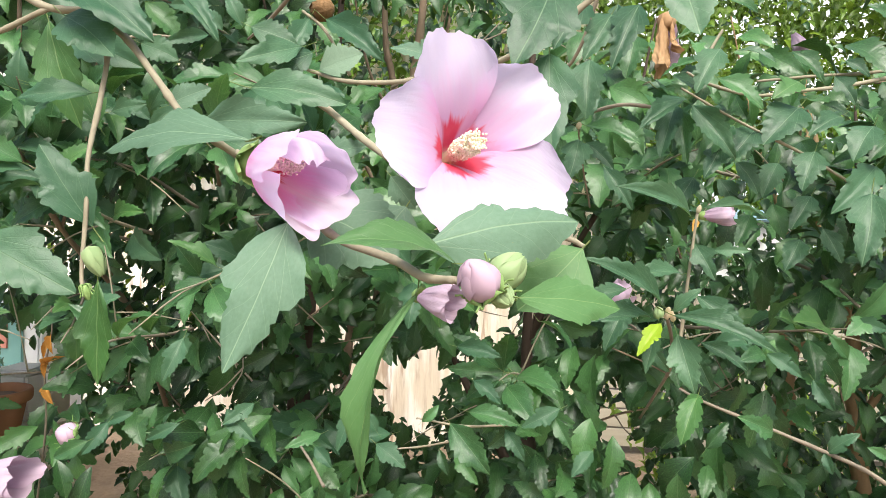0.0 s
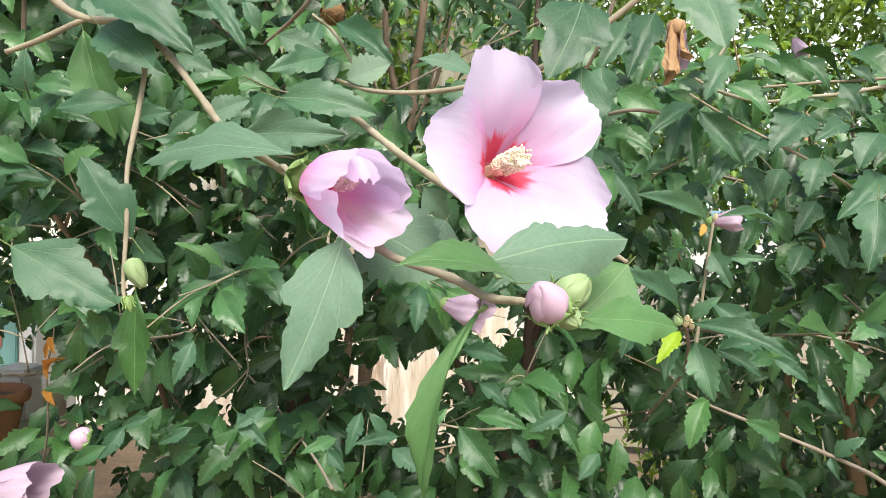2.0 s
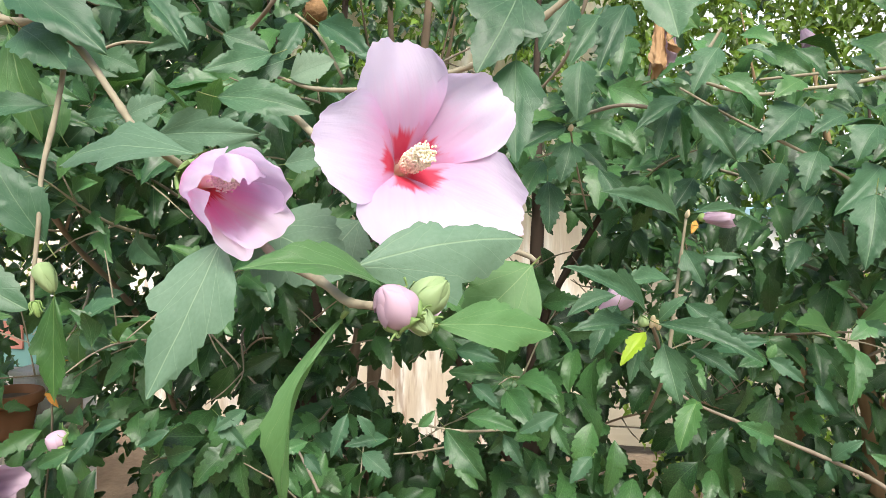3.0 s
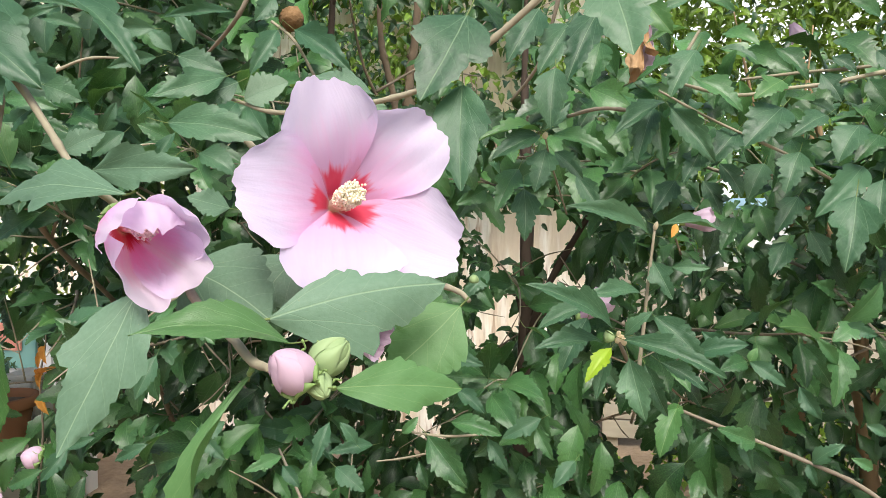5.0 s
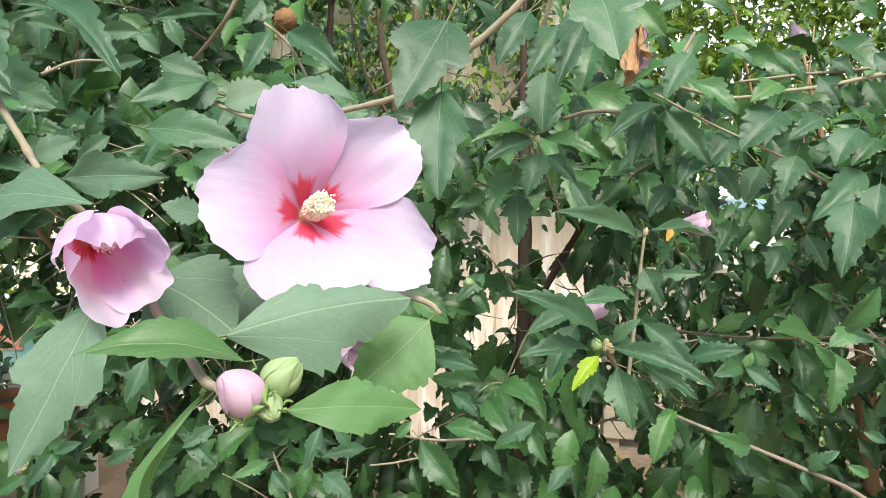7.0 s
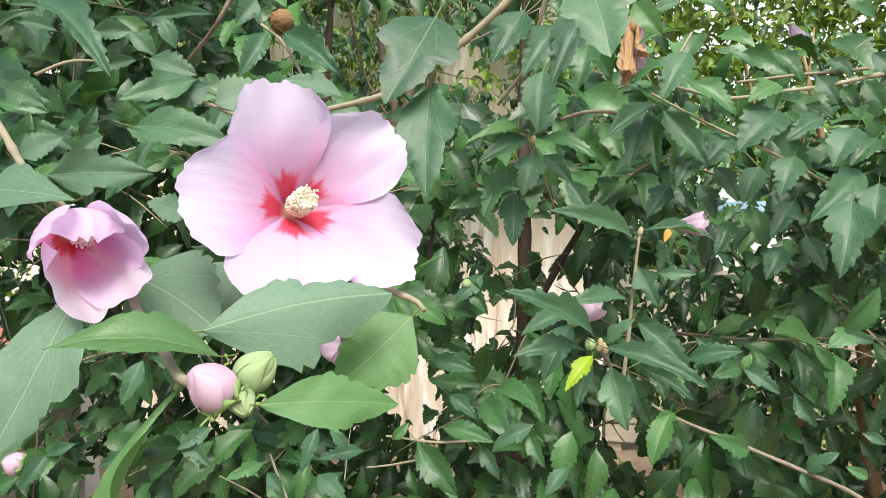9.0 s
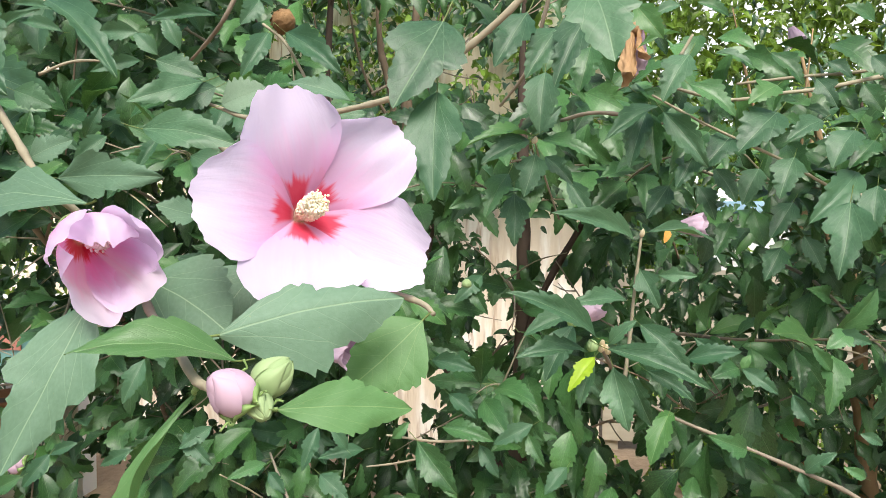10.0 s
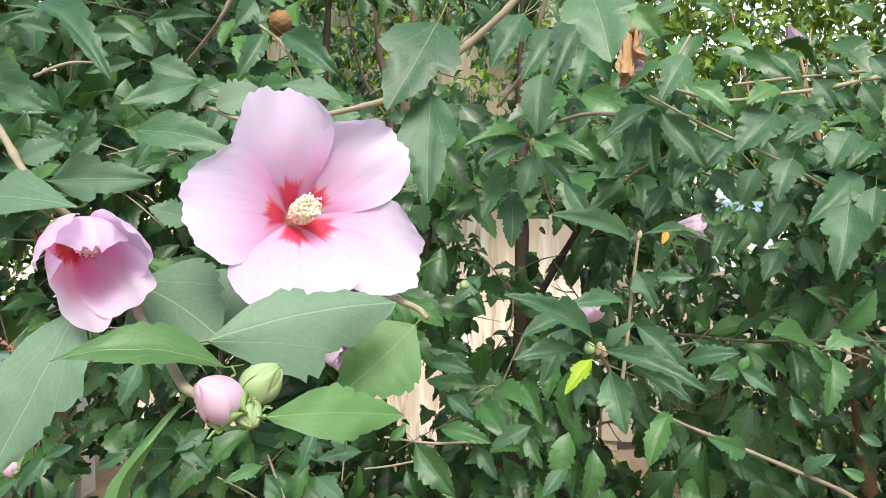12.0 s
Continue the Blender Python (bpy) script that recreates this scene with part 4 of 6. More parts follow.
part("stem", tube([(0.2523, 1.2388, 1.0925, 0.0024), (0.2171, 0.9351, 1.2075, 0.0020), (0.1884, 0.7216, 1.2839, 0.0018), (0.1650, 0.6089, 1.3295, 0.0015), (0.1517, 0.5675, 1.3552, 0.0013)], TWIG, 8, knob=0.12, seed=1), sprig)
part("branchlet", tube([(0.1747, 0.6295, 1.3074, 0.0018), (0.1796, 0.6324, 1.3538, 0.0015), (0.1821, 0.6294, 1.3915, 0.0013), (0.1863, 0.6270, 1.4376, 0.0011)], STEM, 8, knob=0.12, seed=4), sprig)
leaf(sprig, (0.1475, 0.5673, 1.3634), (0.0834, 0.5289, 1.3994), (0.629, -0.647, 0.432), 0.0226, "lobed", 0.8, 0.3, mat=LEAF_SAGE)
leaf(sprig, (0.1415, 0.5659, 1.3530), (0.0885, 0.5376, 1.3515), (0.260, -0.530, 0.807), 0.0173, "ovate", 0.8, 0.3, mat=LEAF_SAGE)
leaf(sprig, (0.1465, 0.5615, 1.3504), (0.1270, 0.5459, 1.3271), (-0.148, -0.760, 0.632), 0.0142, "lobed", 0.8, 0.3, mat=LEAF_YOUNG)
leaf(sprig, (0.1549, 0.5580, 1.3572), (0.2208, 0.5365, 1.3362), (-0.029, -0.744, 0.668), 0.0197, "lobed", 0.8, 0.3, mat=LEAF_SAGE)
leaf(sprig, (0.1601, 0.5682, 1.3416), (0.1696, 0.5475, 1.3006), (-0.391, -0.855, 0.339), 0.0270, "lobed", 0.8, 0.3, mat=LEAF_SAGE)
leaf(sprig, (0.1849, 0.6135, 1.3672), (0.2209, 0.5971, 1.3319), (-0.022, -0.915, 0.403), 0.0221, "ovate", 0.8, 0.3, mat=LEAF_SAGE)
leaf(sprig, (0.1566, 0.5684, 1.3585), (0.1754, 0.5620, 1.3776), (-0.555, -0.781, 0.287), 0.0132, "lobed", 0.8, 0.3, mat=LEAF_SAGE)
leaf(sprig, (0.1464, 0.5764, 1.3456), (0.1357, 0.5593, 1.3115), (-0.327, -0.799, 0.504), 0.0158, "lobed", 0.8, 0.3, mat=LEAF_SAGE)
leaf(sprig, (0.1749, 0.5902, 1.3329), (0.1900, 0.5752, 1.2970), (-0.468, -0.868, 0.168), 0.0200, "lobed", 0.8, 0.3, mat=LEAF_SAGE)
leaf(sprig, (0.1809, 0.6260, 1.4330), (0.1128, 0.5865, 1.4551), (0.554, -0.722, 0.415), 0.0196, "ovate", 0.8, 0.3, mat=LEAF_SAGE)
leaf(sprig, (0.1907, 0.6278, 1.4404), (0.2442, 0.6254, 1.4329), (0.077, -0.643, 0.762), 0.0095, "narrow", 0.8, 0.3, mat=LEAF_SAGE)
leaf(sprig, (0.1855, 0.6308, 1.4108), (0.1998, 0.6164, 1.3807), (-0.374, -0.893, 0.250), 0.0247, "deep", 0.8, 0.3, mat=LEAF_SAGE)
leaf(sprig, (0.2019, 0.6380, 1.4050), (0.2318, 0.6324, 1.4051), (-0.180, -0.951, 0.252), 0.0146, "deep", 0.8, 0.3, mat=LEAF_SAGE)
leaf(sprig, (0.1764, 0.6333, 1.3839), (0.1281, 0.6057, 1.3816), (0.324, -0.628, 0.708), 0.0178, "ovate", 0.8, 0.3, mat=LEAF_SAGE)
leaf(sprig, (0.1340, 0.6360, 1.3612), (0.1112, 0.6119, 1.3183), (-0.210, -0.800, 0.561), 0.0238, "ovate", 0.8, 0.3, mat=LEAF_SAGE)
leaf(sprig, (0.1347, 0.6566, 1.3677), (0.0917, 0.6392, 1.3496), (0.007, -0.730, 0.684), 0.0179, "ovate", 0.8, 0.3, mat=LEAF_SAGE)
leaf(sprig, (0.1937, 0.6332, 1.3261), (0.2294, 0.6210, 1.3053), (0.005, -0.858, 0.514), 0.0155, "lobed", 0.8, 0.3, mat=LEAF_SAGE)
leaf(sprig, (0.1420, 0.6055, 1.3325), (0.1611, 0.5947, 1.3070), (-0.396, -0.914, 0.092), 0.0161, "lobed", 0.8, 0.3, mat=LEAF_SAGE)
bud(sprig, (0.1454, 0.5635, 1.3545), (-0.251, -0.218, 0.943), 0.0091, 0.0042, BUD_PALE, 1, label="small round green bud", wisps=0)
bud(sprig, (0.1515, 0.5656, 1.3580), (0.031, -0.743, 0.668), 0.0078, 0.0020, BUDTIP, 1, label="tiny cream leaf bud", wisps=0)
bud(sprig, (0.1540, 0.5658, 1.3548), (0.027, -0.741, 0.671), 0.0078, 0.0020, BUDTIP, 1, label="tiny cream leaf bud", wisps=0)
bud(sprig, (0.1507, 0.5653, 1.3539), (0.033, -0.740, 0.672), 0.0078, 0.0020, BUDTIP, 1, label="tiny cream leaf bud", wisps=0)
bud(sprig, (0.1557, 0.5660, 1.3523), (0.025, -0.739, 0.673), 0.0079, 0.0020, BUDTIP, 1, label="tiny cream leaf bud", wisps=0)
bud(sprig, (0.1863, 0.6270, 1.4367), (0.125, -0.577, 0.807), 0.0080, 0.0020, BUDTIP, 1, label="tiny cream leaf bud", wisps=0)
upper_sprig = thing("hibiscus_branch", (0.1092, 0.8783, 1.4303), "hibiscus shoot with a rosette of dark leaves", "branch")
part("stem", tube([(0.1268, 0.9426, 1.4507, 0.0012), (0.1070, 0.8509, 1.5025, 0.0011), (0.0974, 0.7900, 1.5314, 0.0010)], TWIG, 8, knob=0.12, seed=1), upper_sprig)
leaf(upper_sprig, (0.0914, 0.7893, 1.5344), (0.0432, 0.7503, 1.5053), (0.232, -0.750, 0.619), 0.0274, "ovate", 0.8, 0.3, mat=LEAF_SAGE)
leaf(upper_sprig, (0.1050, 0.7913, 1.5345), (0.1606, 0.7683, 1.5118), (-0.041, -0.749, 0.662), 0.0257, "lobed", 0.8, 0.3)
leaf(upper_sprig, (0.0981, 0.7896, 1.5194), (0.0870, 0.7656, 1.4726), (0.010, -0.891, 0.455), 0.0344, "lobed", 0.8, 0.3, mat=LEAF_SAGE)
leaf(upper_sprig, (0.0931, 0.7897, 1.5386), (0.0287, 0.7490, 1.5235), (0.119, -0.505, 0.855), 0.0217, "ovate", 0.8, 0.3, mat=LEAF_FRESH2)
leaf(upper_sprig, (0.0688, 0.8045, 1.4996), (0.0466, 0.7687, 1.4514), (0.043, -0.811, 0.584), 0.0308, "lobed", 0.8, 0.3)
leaf(upper_sprig, (0.0747, 0.8146, 1.4785), (0.0765, 0.7912, 1.4201), (0.026, -0.928, 0.373), 0.0342, "lobed", 0.8, 0.3, mat=LEAF_SAGE)
leaf(upper_sprig, (0.1082, 0.8215, 1.5193), (0.1387, 0.8043, 1.4873), (-0.111, -0.917, 0.384), 0.0228, "lobed", 0.8, 0.3, mat=LEAF_SAGE)
leaf(upper_sprig, (0.1344, 0.8649, 1.4968), (0.1661, 0.8452, 1.4446), (-0.060, -0.946, 0.319), 0.0257, "lobed", 0.8, 0.3, mat=LEAF_SAGE)
leaf(upper_sprig, (0.0922, 0.8302, 1.5422), (0.1261, 0.8369, 1.5773), (0.186, -0.983, 0.007), 0.0197, "ovate", 0.8, 0.3, mat=LEAF_SAGE)
bud(upper_sprig, (0.0963, 0.7847, 1.5302), (0.285, -0.536, 0.795), 0.0082, 0.0030, BUDTIP, 1, label="tiny cream leaf bud", wisps=0)
upper_branch = thing("hibiscus_branch", (0.1164, 0.7092, 1.6965), "hibiscus branch with hanging dark green leaves", "branch")
part("stem", tube([(0.1164, 0.7092, 1.6965, 0.0020), (0.1091, 0.7165, 1.6579, 0.0020), (0.0907, 0.7415, 1.6009, 0.0018), (0.0608, 0.7761, 1.5684, 0.0015)], TWIG, 8, knob=0.12, seed=1), upper_branch)
leaf(upper_branch, (0.0908, 0.6824, 1.6358), (0.0631, 0.6552, 1.5814), (0.042, -0.902, 0.430), 0.0385, "lobed", 0.7, 0.3, mat=LEAF_SAGE)
leaf(upper_branch, (0.1171, 0.6857, 1.6218), (0.0903, 0.6592, 1.5719), (0.077, -0.897, 0.436), 0.0300, "ovate", 0.7, 0.3, mat=LEAF_SAGE)
leaf(upper_branch, (0.1430, 0.6901, 1.6321), (0.1151, 0.6583, 1.5644), (0.012, -0.907, 0.420), 0.0351, "lobed", 0.7, 0.3, mat=LEAF_SAGE)
leaf(upper_branch, (0.1280, 0.7289, 1.6451), (0.1203, 0.7132, 1.6069), (-0.152, -0.904, 0.400), 0.0168, "ovate", 0.7, 0.3, mat=LEAF_SAGE)
leaf(upper_branch, (0.1523, 0.7722, 1.6259), (0.1408, 0.7514, 1.5768), (-0.183, -0.890, 0.418), 0.0327, "ovate", 0.7, 0.3)
leaf(upper_branch, (0.1071, 0.7846, 1.6041), (0.1024, 0.7577, 1.5363), (-0.081, -0.925, 0.372), 0.0380, "ovate", 0.7, 0.3, mat=LEAF_SAGE)
leaf(upper_branch, (0.1569, 0.6924, 1.6383), (0.1265, 0.6890, 1.6634), (0.370, -0.868, 0.330), 0.0158, "ovate", 0.7, 0.3, mat=LEAF_SAGE)
leaf(upper_branch, (-0.0459, 0.7651, 1.6799), (-0.0812, 0.7609, 1.7032), (0.390, -0.808, 0.443), 0.0170, "ovate", 0.7, 0.3, mat=LEAF_SAGE)
right_branch = thing("hibiscus_branch", (0.6171, 1.0657, 1.6514), "hibiscus branches with broad lobed leaves and a withered flower", "branch")
part("stem", tube([(0.6494, 1.1016, 1.6660, 0.0030), (0.5781, 1.0904, 1.6545, 0.0030), (0.4867, 1.0758, 1.6351, 0.0028), (0.4325, 1.0673, 1.6284, 0.0026), (0.3546, 1.0246, 1.6131, 0.0024), (0.2789, 0.9730, 1.6185, 0.0020), (0.2484, 0.9589, 1.6307, 0.0015)], STEM, 8, knob=0.12, seed=1), right_branch)
part("branchlet", tube([(0.6563, 1.1439, 1.6833, 0.0026), (0.5431, 1.1261, 1.6662, 0.0024), (0.4784, 1.1162, 1.6608, 0.0022), (0.3758, 1.0798, 1.6446, 0.0020)], STEM, 7, knob=0.12, seed=3), right_branch)
part("branchlet", tube([(0.5890, 1.0546, 1.4994, 0.0024), (0.5141, 1.0428, 1.4875, 0.0022), (0.4163, 1.0099, 1.5313, 0.0020), (0.3155, 0.9764, 1.5724, 0.0018), (0.2416, 0.9569, 1.6092, 0.0014)], STEM, 7, knob=0.12, seed=6), right_branch)
part("branchlet", tube([(0.2305, 0.9743, 1.5835, 0.0024), (0.2014, 0.9701, 1.5877, 0.0026), (0.1657, 0.9750, 1.5905, 0.0027), (0.1306, 1.0406, 1.5909, 0.0027)], TWIG, 8, knob=0.12, seed=7), right_branch)
part("branchlet", tube([(0.2705, 0.9328, 1.6523, 0.0022), (0.2853, 0.9362, 1.6786, 0.0018)], STEM, 7, knob=0.12, seed=8), right_branch)
leaf(right_branch, (0.2773, 0.9134, 1.6488), (0.2421, 0.8822, 1.5878), (-0.086, -0.866, 0.493), 0.0419, "lobed", 0.8, 0.3, mat=LEAF_SAGE)
leaf(right_branch, (0.2854, 0.9539, 1.6218), (0.3372, 0.9342, 1.5772), (0.059, -0.886, 0.460), 0.0353, "lobed", 0.8, 0.3)
leaf(right_branch, (0.4096, 1.0117, 1.5936), (0.3515, 0.9740, 1.5372), (-0.069, -0.795, 0.602), 0.0586, "ovate", 0.8, 0.3, mat=LEAF_SAGE)
leaf(right_branch, (0.4288, 1.0018, 1.5334), (0.4037, 0.9751, 1.4784), (-0.212, -0.838, 0.502), 0.0450, "lobed", 0.8, 0.3, mat=LEAF_SAGE)
leaf(right_branch, (0.4707, 0.9345, 1.4733), (0.4429, 0.8928, 1.3830), (-0.299, -0.828, 0.474), 0.0560, "trilobe", 0.8, 0.3, mat=LEAF_SAGE)
leaf(right_branch, (0.5065, 1.0024, 1.5142), (0.4324, 0.9557, 1.4472), (0.097, -0.864, 0.494), 0.0406, "ovate", 0.8, 0.3, mat=LEAF_TEAL)
leaf(right_branch, (0.4976, 0.9933, 1.5665), (0.4615, 0.9656, 1.5160), (-0.294, -0.733, 0.613), 0.0435, "ovate", 0.8, 0.3, mat=LEAF_SAGE)
leaf(right_branch, (0.4063, 1.0352, 1.6765), (0.4423, 1.0166, 1.6291), (0.019, -0.926, 0.378), 0.0299, "lobed", 0.8, 0.3)
leaf(right_branch, (0.4669, 1.0428, 1.6427), (0.4874, 1.0238, 1.6016), (-0.311, -0.912, 0.267), 0.0358, "deep", 0.8, 0.3, mat=LEAF_SAGE)
leaf(right_branch, (0.4965, 0.9481, 1.6894), (0.4595, 0.9435, 1.7094), (0.252, -0.935, 0.249), 0.0254, "lobed", 0.8, 0.3)
leaf(right_branch, (0.4091, 1.0133, 1.6292), (0.3653, 0.9852, 1.6003), (0.098, -0.784, 0.613), 0.0381, "lobed", 0.8, 0.3, mat=LEAF_FRESH2)
leaf(right_branch, (0.3327, 1.0241, 1.6752), (0.3765, 1.0095, 1.6543), (0.070, -0.743, 0.665), 0.0182, "lobed", 0.8, 0.3, mat=LEAF_SAGE)
leaf(right_branch, (0.3203, 0.9971, 1.5670), (0.2648, 0.9592, 1.5092), (-0.046, -0.814, 0.578), 0.0355, "ovate", 0.8, 0.3)
leaf(right_branch, (0.2472, 0.9469, 1.5932), (0.1768, 0.9045, 1.5434), (0.013, -0.770, 0.637), 0.0269, "narrow", 0.8, 0.3, mat=LEAF_SAGE)
leaf(right_branch, (0.2362, 0.9653, 1.5892), (0.2124, 0.9315, 1.5145), (-0.255, -0.848, 0.465), 0.0342, "ovate", 0.8, 0.3, mat=LEAF_SAGE)
leaf(right_branch, (0.2435, 0.9662, 1.5857), (0.2473, 0.9361, 1.5077), (-0.302, -0.894, 0.331), 0.0334, "lobed", 0.8, 0.3)
leaf(right_branch, (0.2578, 0.9685, 1.5894), (0.3084, 0.9398, 1.5147), (-0.245, -0.949, 0.199), 0.0341, "ovate", 0.8, 0.3, mat=LEAF_SAGE)
leaf(right_branch, (0.4600, 1.0604, 1.6081), (0.4902, 1.0437, 1.5860), (-0.093, -0.851, 0.516), 0.0164, "ovate", 0.8, 0.3, mat=LEAF_SAGE)
leaf(right_branch, (0.5075, 0.9975, 1.6253), (0.5252, 0.9829, 1.5872), (-0.322, -0.925, 0.204), 0.0285, "ovate", 0.8, 0.3)
leaf(right_branch, (0.4816, 1.0460, 1.6656), (0.5093, 1.0345, 1.6400), (-0.111, -0.945, 0.307), 0.0221, "lobed", 0.8, 0.3, mat=LEAF_SAGE)
leaf(right_branch, (0.5033, 0.9678, 1.6538), (0.5261, 0.9530, 1.6161), (-0.310, -0.934, 0.178), 0.0260, "ovate", 0.8, 0.3, mat=LEAF_SAGE)
leaf(right_branch, (0.1997, 0.8018, 1.6756), (0.2266, 0.7877, 1.6360), (-0.279, -0.949, 0.148), 0.0280, "ovate", 0.8, 0.3, mat=LEAF_FRESH2)
leaf(right_branch, (0.2585, 0.8707, 1.6632), (0.2067, 0.8519, 1.6411), (-0.006, -0.753, 0.658), 0.0119, "narrow", 0.8, 0.3, mat=LEAF_FRESH2)
leaf(right_branch, (0.2858, 0.9175, 1.7116), (0.3228, 0.9223, 1.6950), (0.264, -0.908, 0.325), 0.0196, "ovate", 0.8, 0.3)
leaf(right_branch, (0.2658, 0.9144, 1.7081), (0.2326, 0.9088, 1.6943), (-0.019, -0.908, 0.418), 0.0175, "ovate", 0.8, 0.3, mat=LEAF_SAGE)
leaf(right_branch, (0.3289, 1.0186, 1.5659), (0.3629, 1.0230, 1.5509), (0.255, -0.916, 0.310), 0.0180, "ovate", 0.8, 0.3)
leaf(right_branch, (0.3512, 1.0016, 1.5635), (0.3056, 0.9697, 1.5126), (-0.032, -0.833, 0.552), 0.0422, "lobed", 0.8, 0.3, mat=LEAF_SAGE)
leaf(right_branch, (0.4685, 1.0201, 1.5836), (0.4148, 0.9904, 1.5527), (0.096, -0.796, 0.598), 0.0330, "lobed", 0.8, 0.3, mat=LEAF_SAGE)
leaf(right_branch, (0.2987, 0.9723, 1.5360), (0.2711, 0.9458, 1.4899), (-0.064, -0.848, 0.526), 0.0335, "lobed", 0.8, 0.3, mat=LEAF_SAGE)
leaf(right_branch, (0.3382, 1.0383, 1.5219), (0.3639, 1.0198, 1.4750), (-0.083, -0.942, 0.326), 0.0317, "lobed", 0.8, 0.3, mat=LEAF_SAGE)
leaf(right_branch, (0.4091, 1.0794, 1.5247), (0.3802, 1.0523, 1.4720), (-0.160, -0.840, 0.519), 0.0369, "ovate", 0.8, 0.3, mat=LEAF_SAGE)
leaf(right_branch, (0.3222, 1.0652, 1.5000), (0.3432, 1.0459, 1.4505), (-0.076, -0.939, 0.335), 0.0320, "lobed", 0.8, 0.3, mat=LEAF_SAGE)
leaf(right_branch, (0.4464, 1.0524, 1.4761), (0.4094, 1.0236, 1.4260), (-0.159, -0.800, 0.578), 0.0384, "lobed", 0.8, 0.3, mat=LEAF_SAGE)
leaf(right_branch, (0.4020, 1.0756, 1.4645), (0.4120, 1.0546, 1.4134), (-0.167, -0.923, 0.347), 0.0315, "ovate", 0.8, 0.3)
leaf(right_branch, (0.2735, 1.0072, 1.4972), (0.2411, 0.9800, 1.4514), (-0.041, -0.846, 0.531), 0.0349, "lobed", 0.8, 0.3, mat=LEAF_SAGE)
leaf(right_branch, (0.3705, 1.0701, 1.4483), (0.3439, 1.0438, 1.4011), (-0.141, -0.828, 0.543), 0.0337, "lobed", 0.8, 0.3)
leaf(right_branch, (0.4547, 1.0314, 1.4301), (0.4734, 1.0118, 1.3825), (-0.161, -0.933, 0.321), 0.0307, "lobed", 0.8, 0.3, mat=LEAF_SAGE)
leaf(right_branch, (0.4318, 1.0474, 1.4139), (0.4029, 1.0208, 1.3690), (-0.178, -0.792, 0.584), 0.0334, "ovate", 0.8, 0.3, mat=LEAF_SAGE)
leaf(right_branch, (0.5275, 1.0074, 1.5550), (0.4867, 0.9793, 1.5169), (-0.079, -0.760, 0.645), 0.0350, "lobed", 0.8, 0.3)
leaf(right_branch, (0.5025, 0.9402, 1.4938), (0.4863, 0.9134, 1.4335), (-0.328, -0.827, 0.456), 0.0380, "lobed", 0.8, 0.3, mat=LEAF_SAGE)
withered_flower(right_branch, (0.2133, 0.9208, 1.6884), (0.2083, 0.9014, 1.6119))
low_branch = thing("hibiscus_branch", (0.5043, 0.9026, 1.1046), "low hibiscus branch with scattered green leaves", "branch")
part("stem", tube([(0.5175, 0.9043, 1.0981, 0.0027), (0.4649, 0.8980, 1.1339, 0.0026), (0.4112, 0.8911, 1.1579, 0.0024), (0.3396, 0.9017, 1.1836, 0.0021), (0.2731, 0.9130, 1.2062, 0.0018), (0.2436, 0.9194, 1.2205, 0.0013)], TWIG, 8, knob=0.12, seed=1), low_branch)
leaf(low_branch, (0.2590, 0.8911, 1.2168), (0.2348, 0.8623, 1.1643), (-0.233, -0.803, 0.548), 0.0300, "ovate", 0.8, 0.3, mat=LEAF_FRESH2)
leaf(low_branch, (0.2696, 0.9128, 1.2131), (0.2358, 0.8870, 1.2018), (0.291, -0.675, 0.678), 0.0176, "ovate", 0.8, 0.3, mat=LEAF_FRESH2)
leaf(low_branch, (0.3510, 0.9275, 1.2689), (0.3889, 0.9118, 1.2433), (-0.157, -0.928, 0.337), 0.0232, "lobed", 0.8, 0.3, mat=LEAF_TEAL)
leaf(low_branch, (0.3475, 0.9270, 1.2689), (0.3085, 0.9006, 1.2617), (0.379, -0.719, 0.583), 0.0229, "ovate", 0.8, 0.3)
leaf(low_branch, (0.3510, 0.9274, 1.2669), (0.3610, 0.9298, 1.2863), (-0.245, -0.939, 0.241), 0.0123, "ovate", 0.8, 0.3, mat=LEAF_FRESH)
leaf(low_branch, (0.3500, 0.8930, 1.1790), (0.2988, 0.8661, 1.2019), (0.527, -0.823, 0.213), 0.0299, "lobed", 0.8, 0.3)
leaf(low_branch, (0.3396, 0.9017, 1.1823), (0.3458, 0.8862, 1.1475), (-0.573, -0.782, 0.246), 0.0170, "ovate", 0.8, 0.3, mat=LEAF_TEAL)
leaf(low_branch, (0.4125, 0.8912, 1.1566), (0.4425, 0.8768, 1.1869), (-0.617, -0.742, 0.260), 0.0216, "lobed", 0.8, 0.3, mat=LEAF_TEAL)
leaf(low_branch, (0.4092, 0.8908, 1.1579), (0.4153, 0.8802, 1.1346), (-0.619, -0.764, 0.185), 0.0126, "ovate", 0.8, 0.3, mat=LEAF_TEAL)
leaf(low_branch, (0.2887, 0.9487, 1.2725), (0.3536, 0.9389, 1.2877), (-0.244, -0.824, 0.511), 0.0270, "ovate", 0.8, 0.3, mat=LEAF_TEAL)
leaf(low_branch, (0.3056, 0.9827, 1.2960), (0.3477, 0.9650, 1.2604), (-0.123, -0.939, 0.321), 0.0232, "lobed", 0.8, 0.3, mat=LEAF_TEAL)
leaf(low_branch, (0.4940, 0.9812, 1.3098), (0.4606, 0.9626, 1.2905), (0.087, -0.788, 0.609), 0.0308, "lobed", 0.8, 0.3)
leaf(low_branch, (0.4762, 0.9785, 1.3097), (0.5177, 0.9741, 1.2975), (-0.063, -0.987, 0.145), 0.0243, "lobed", 0.8, 0.3, mat=LEAF_TEAL)
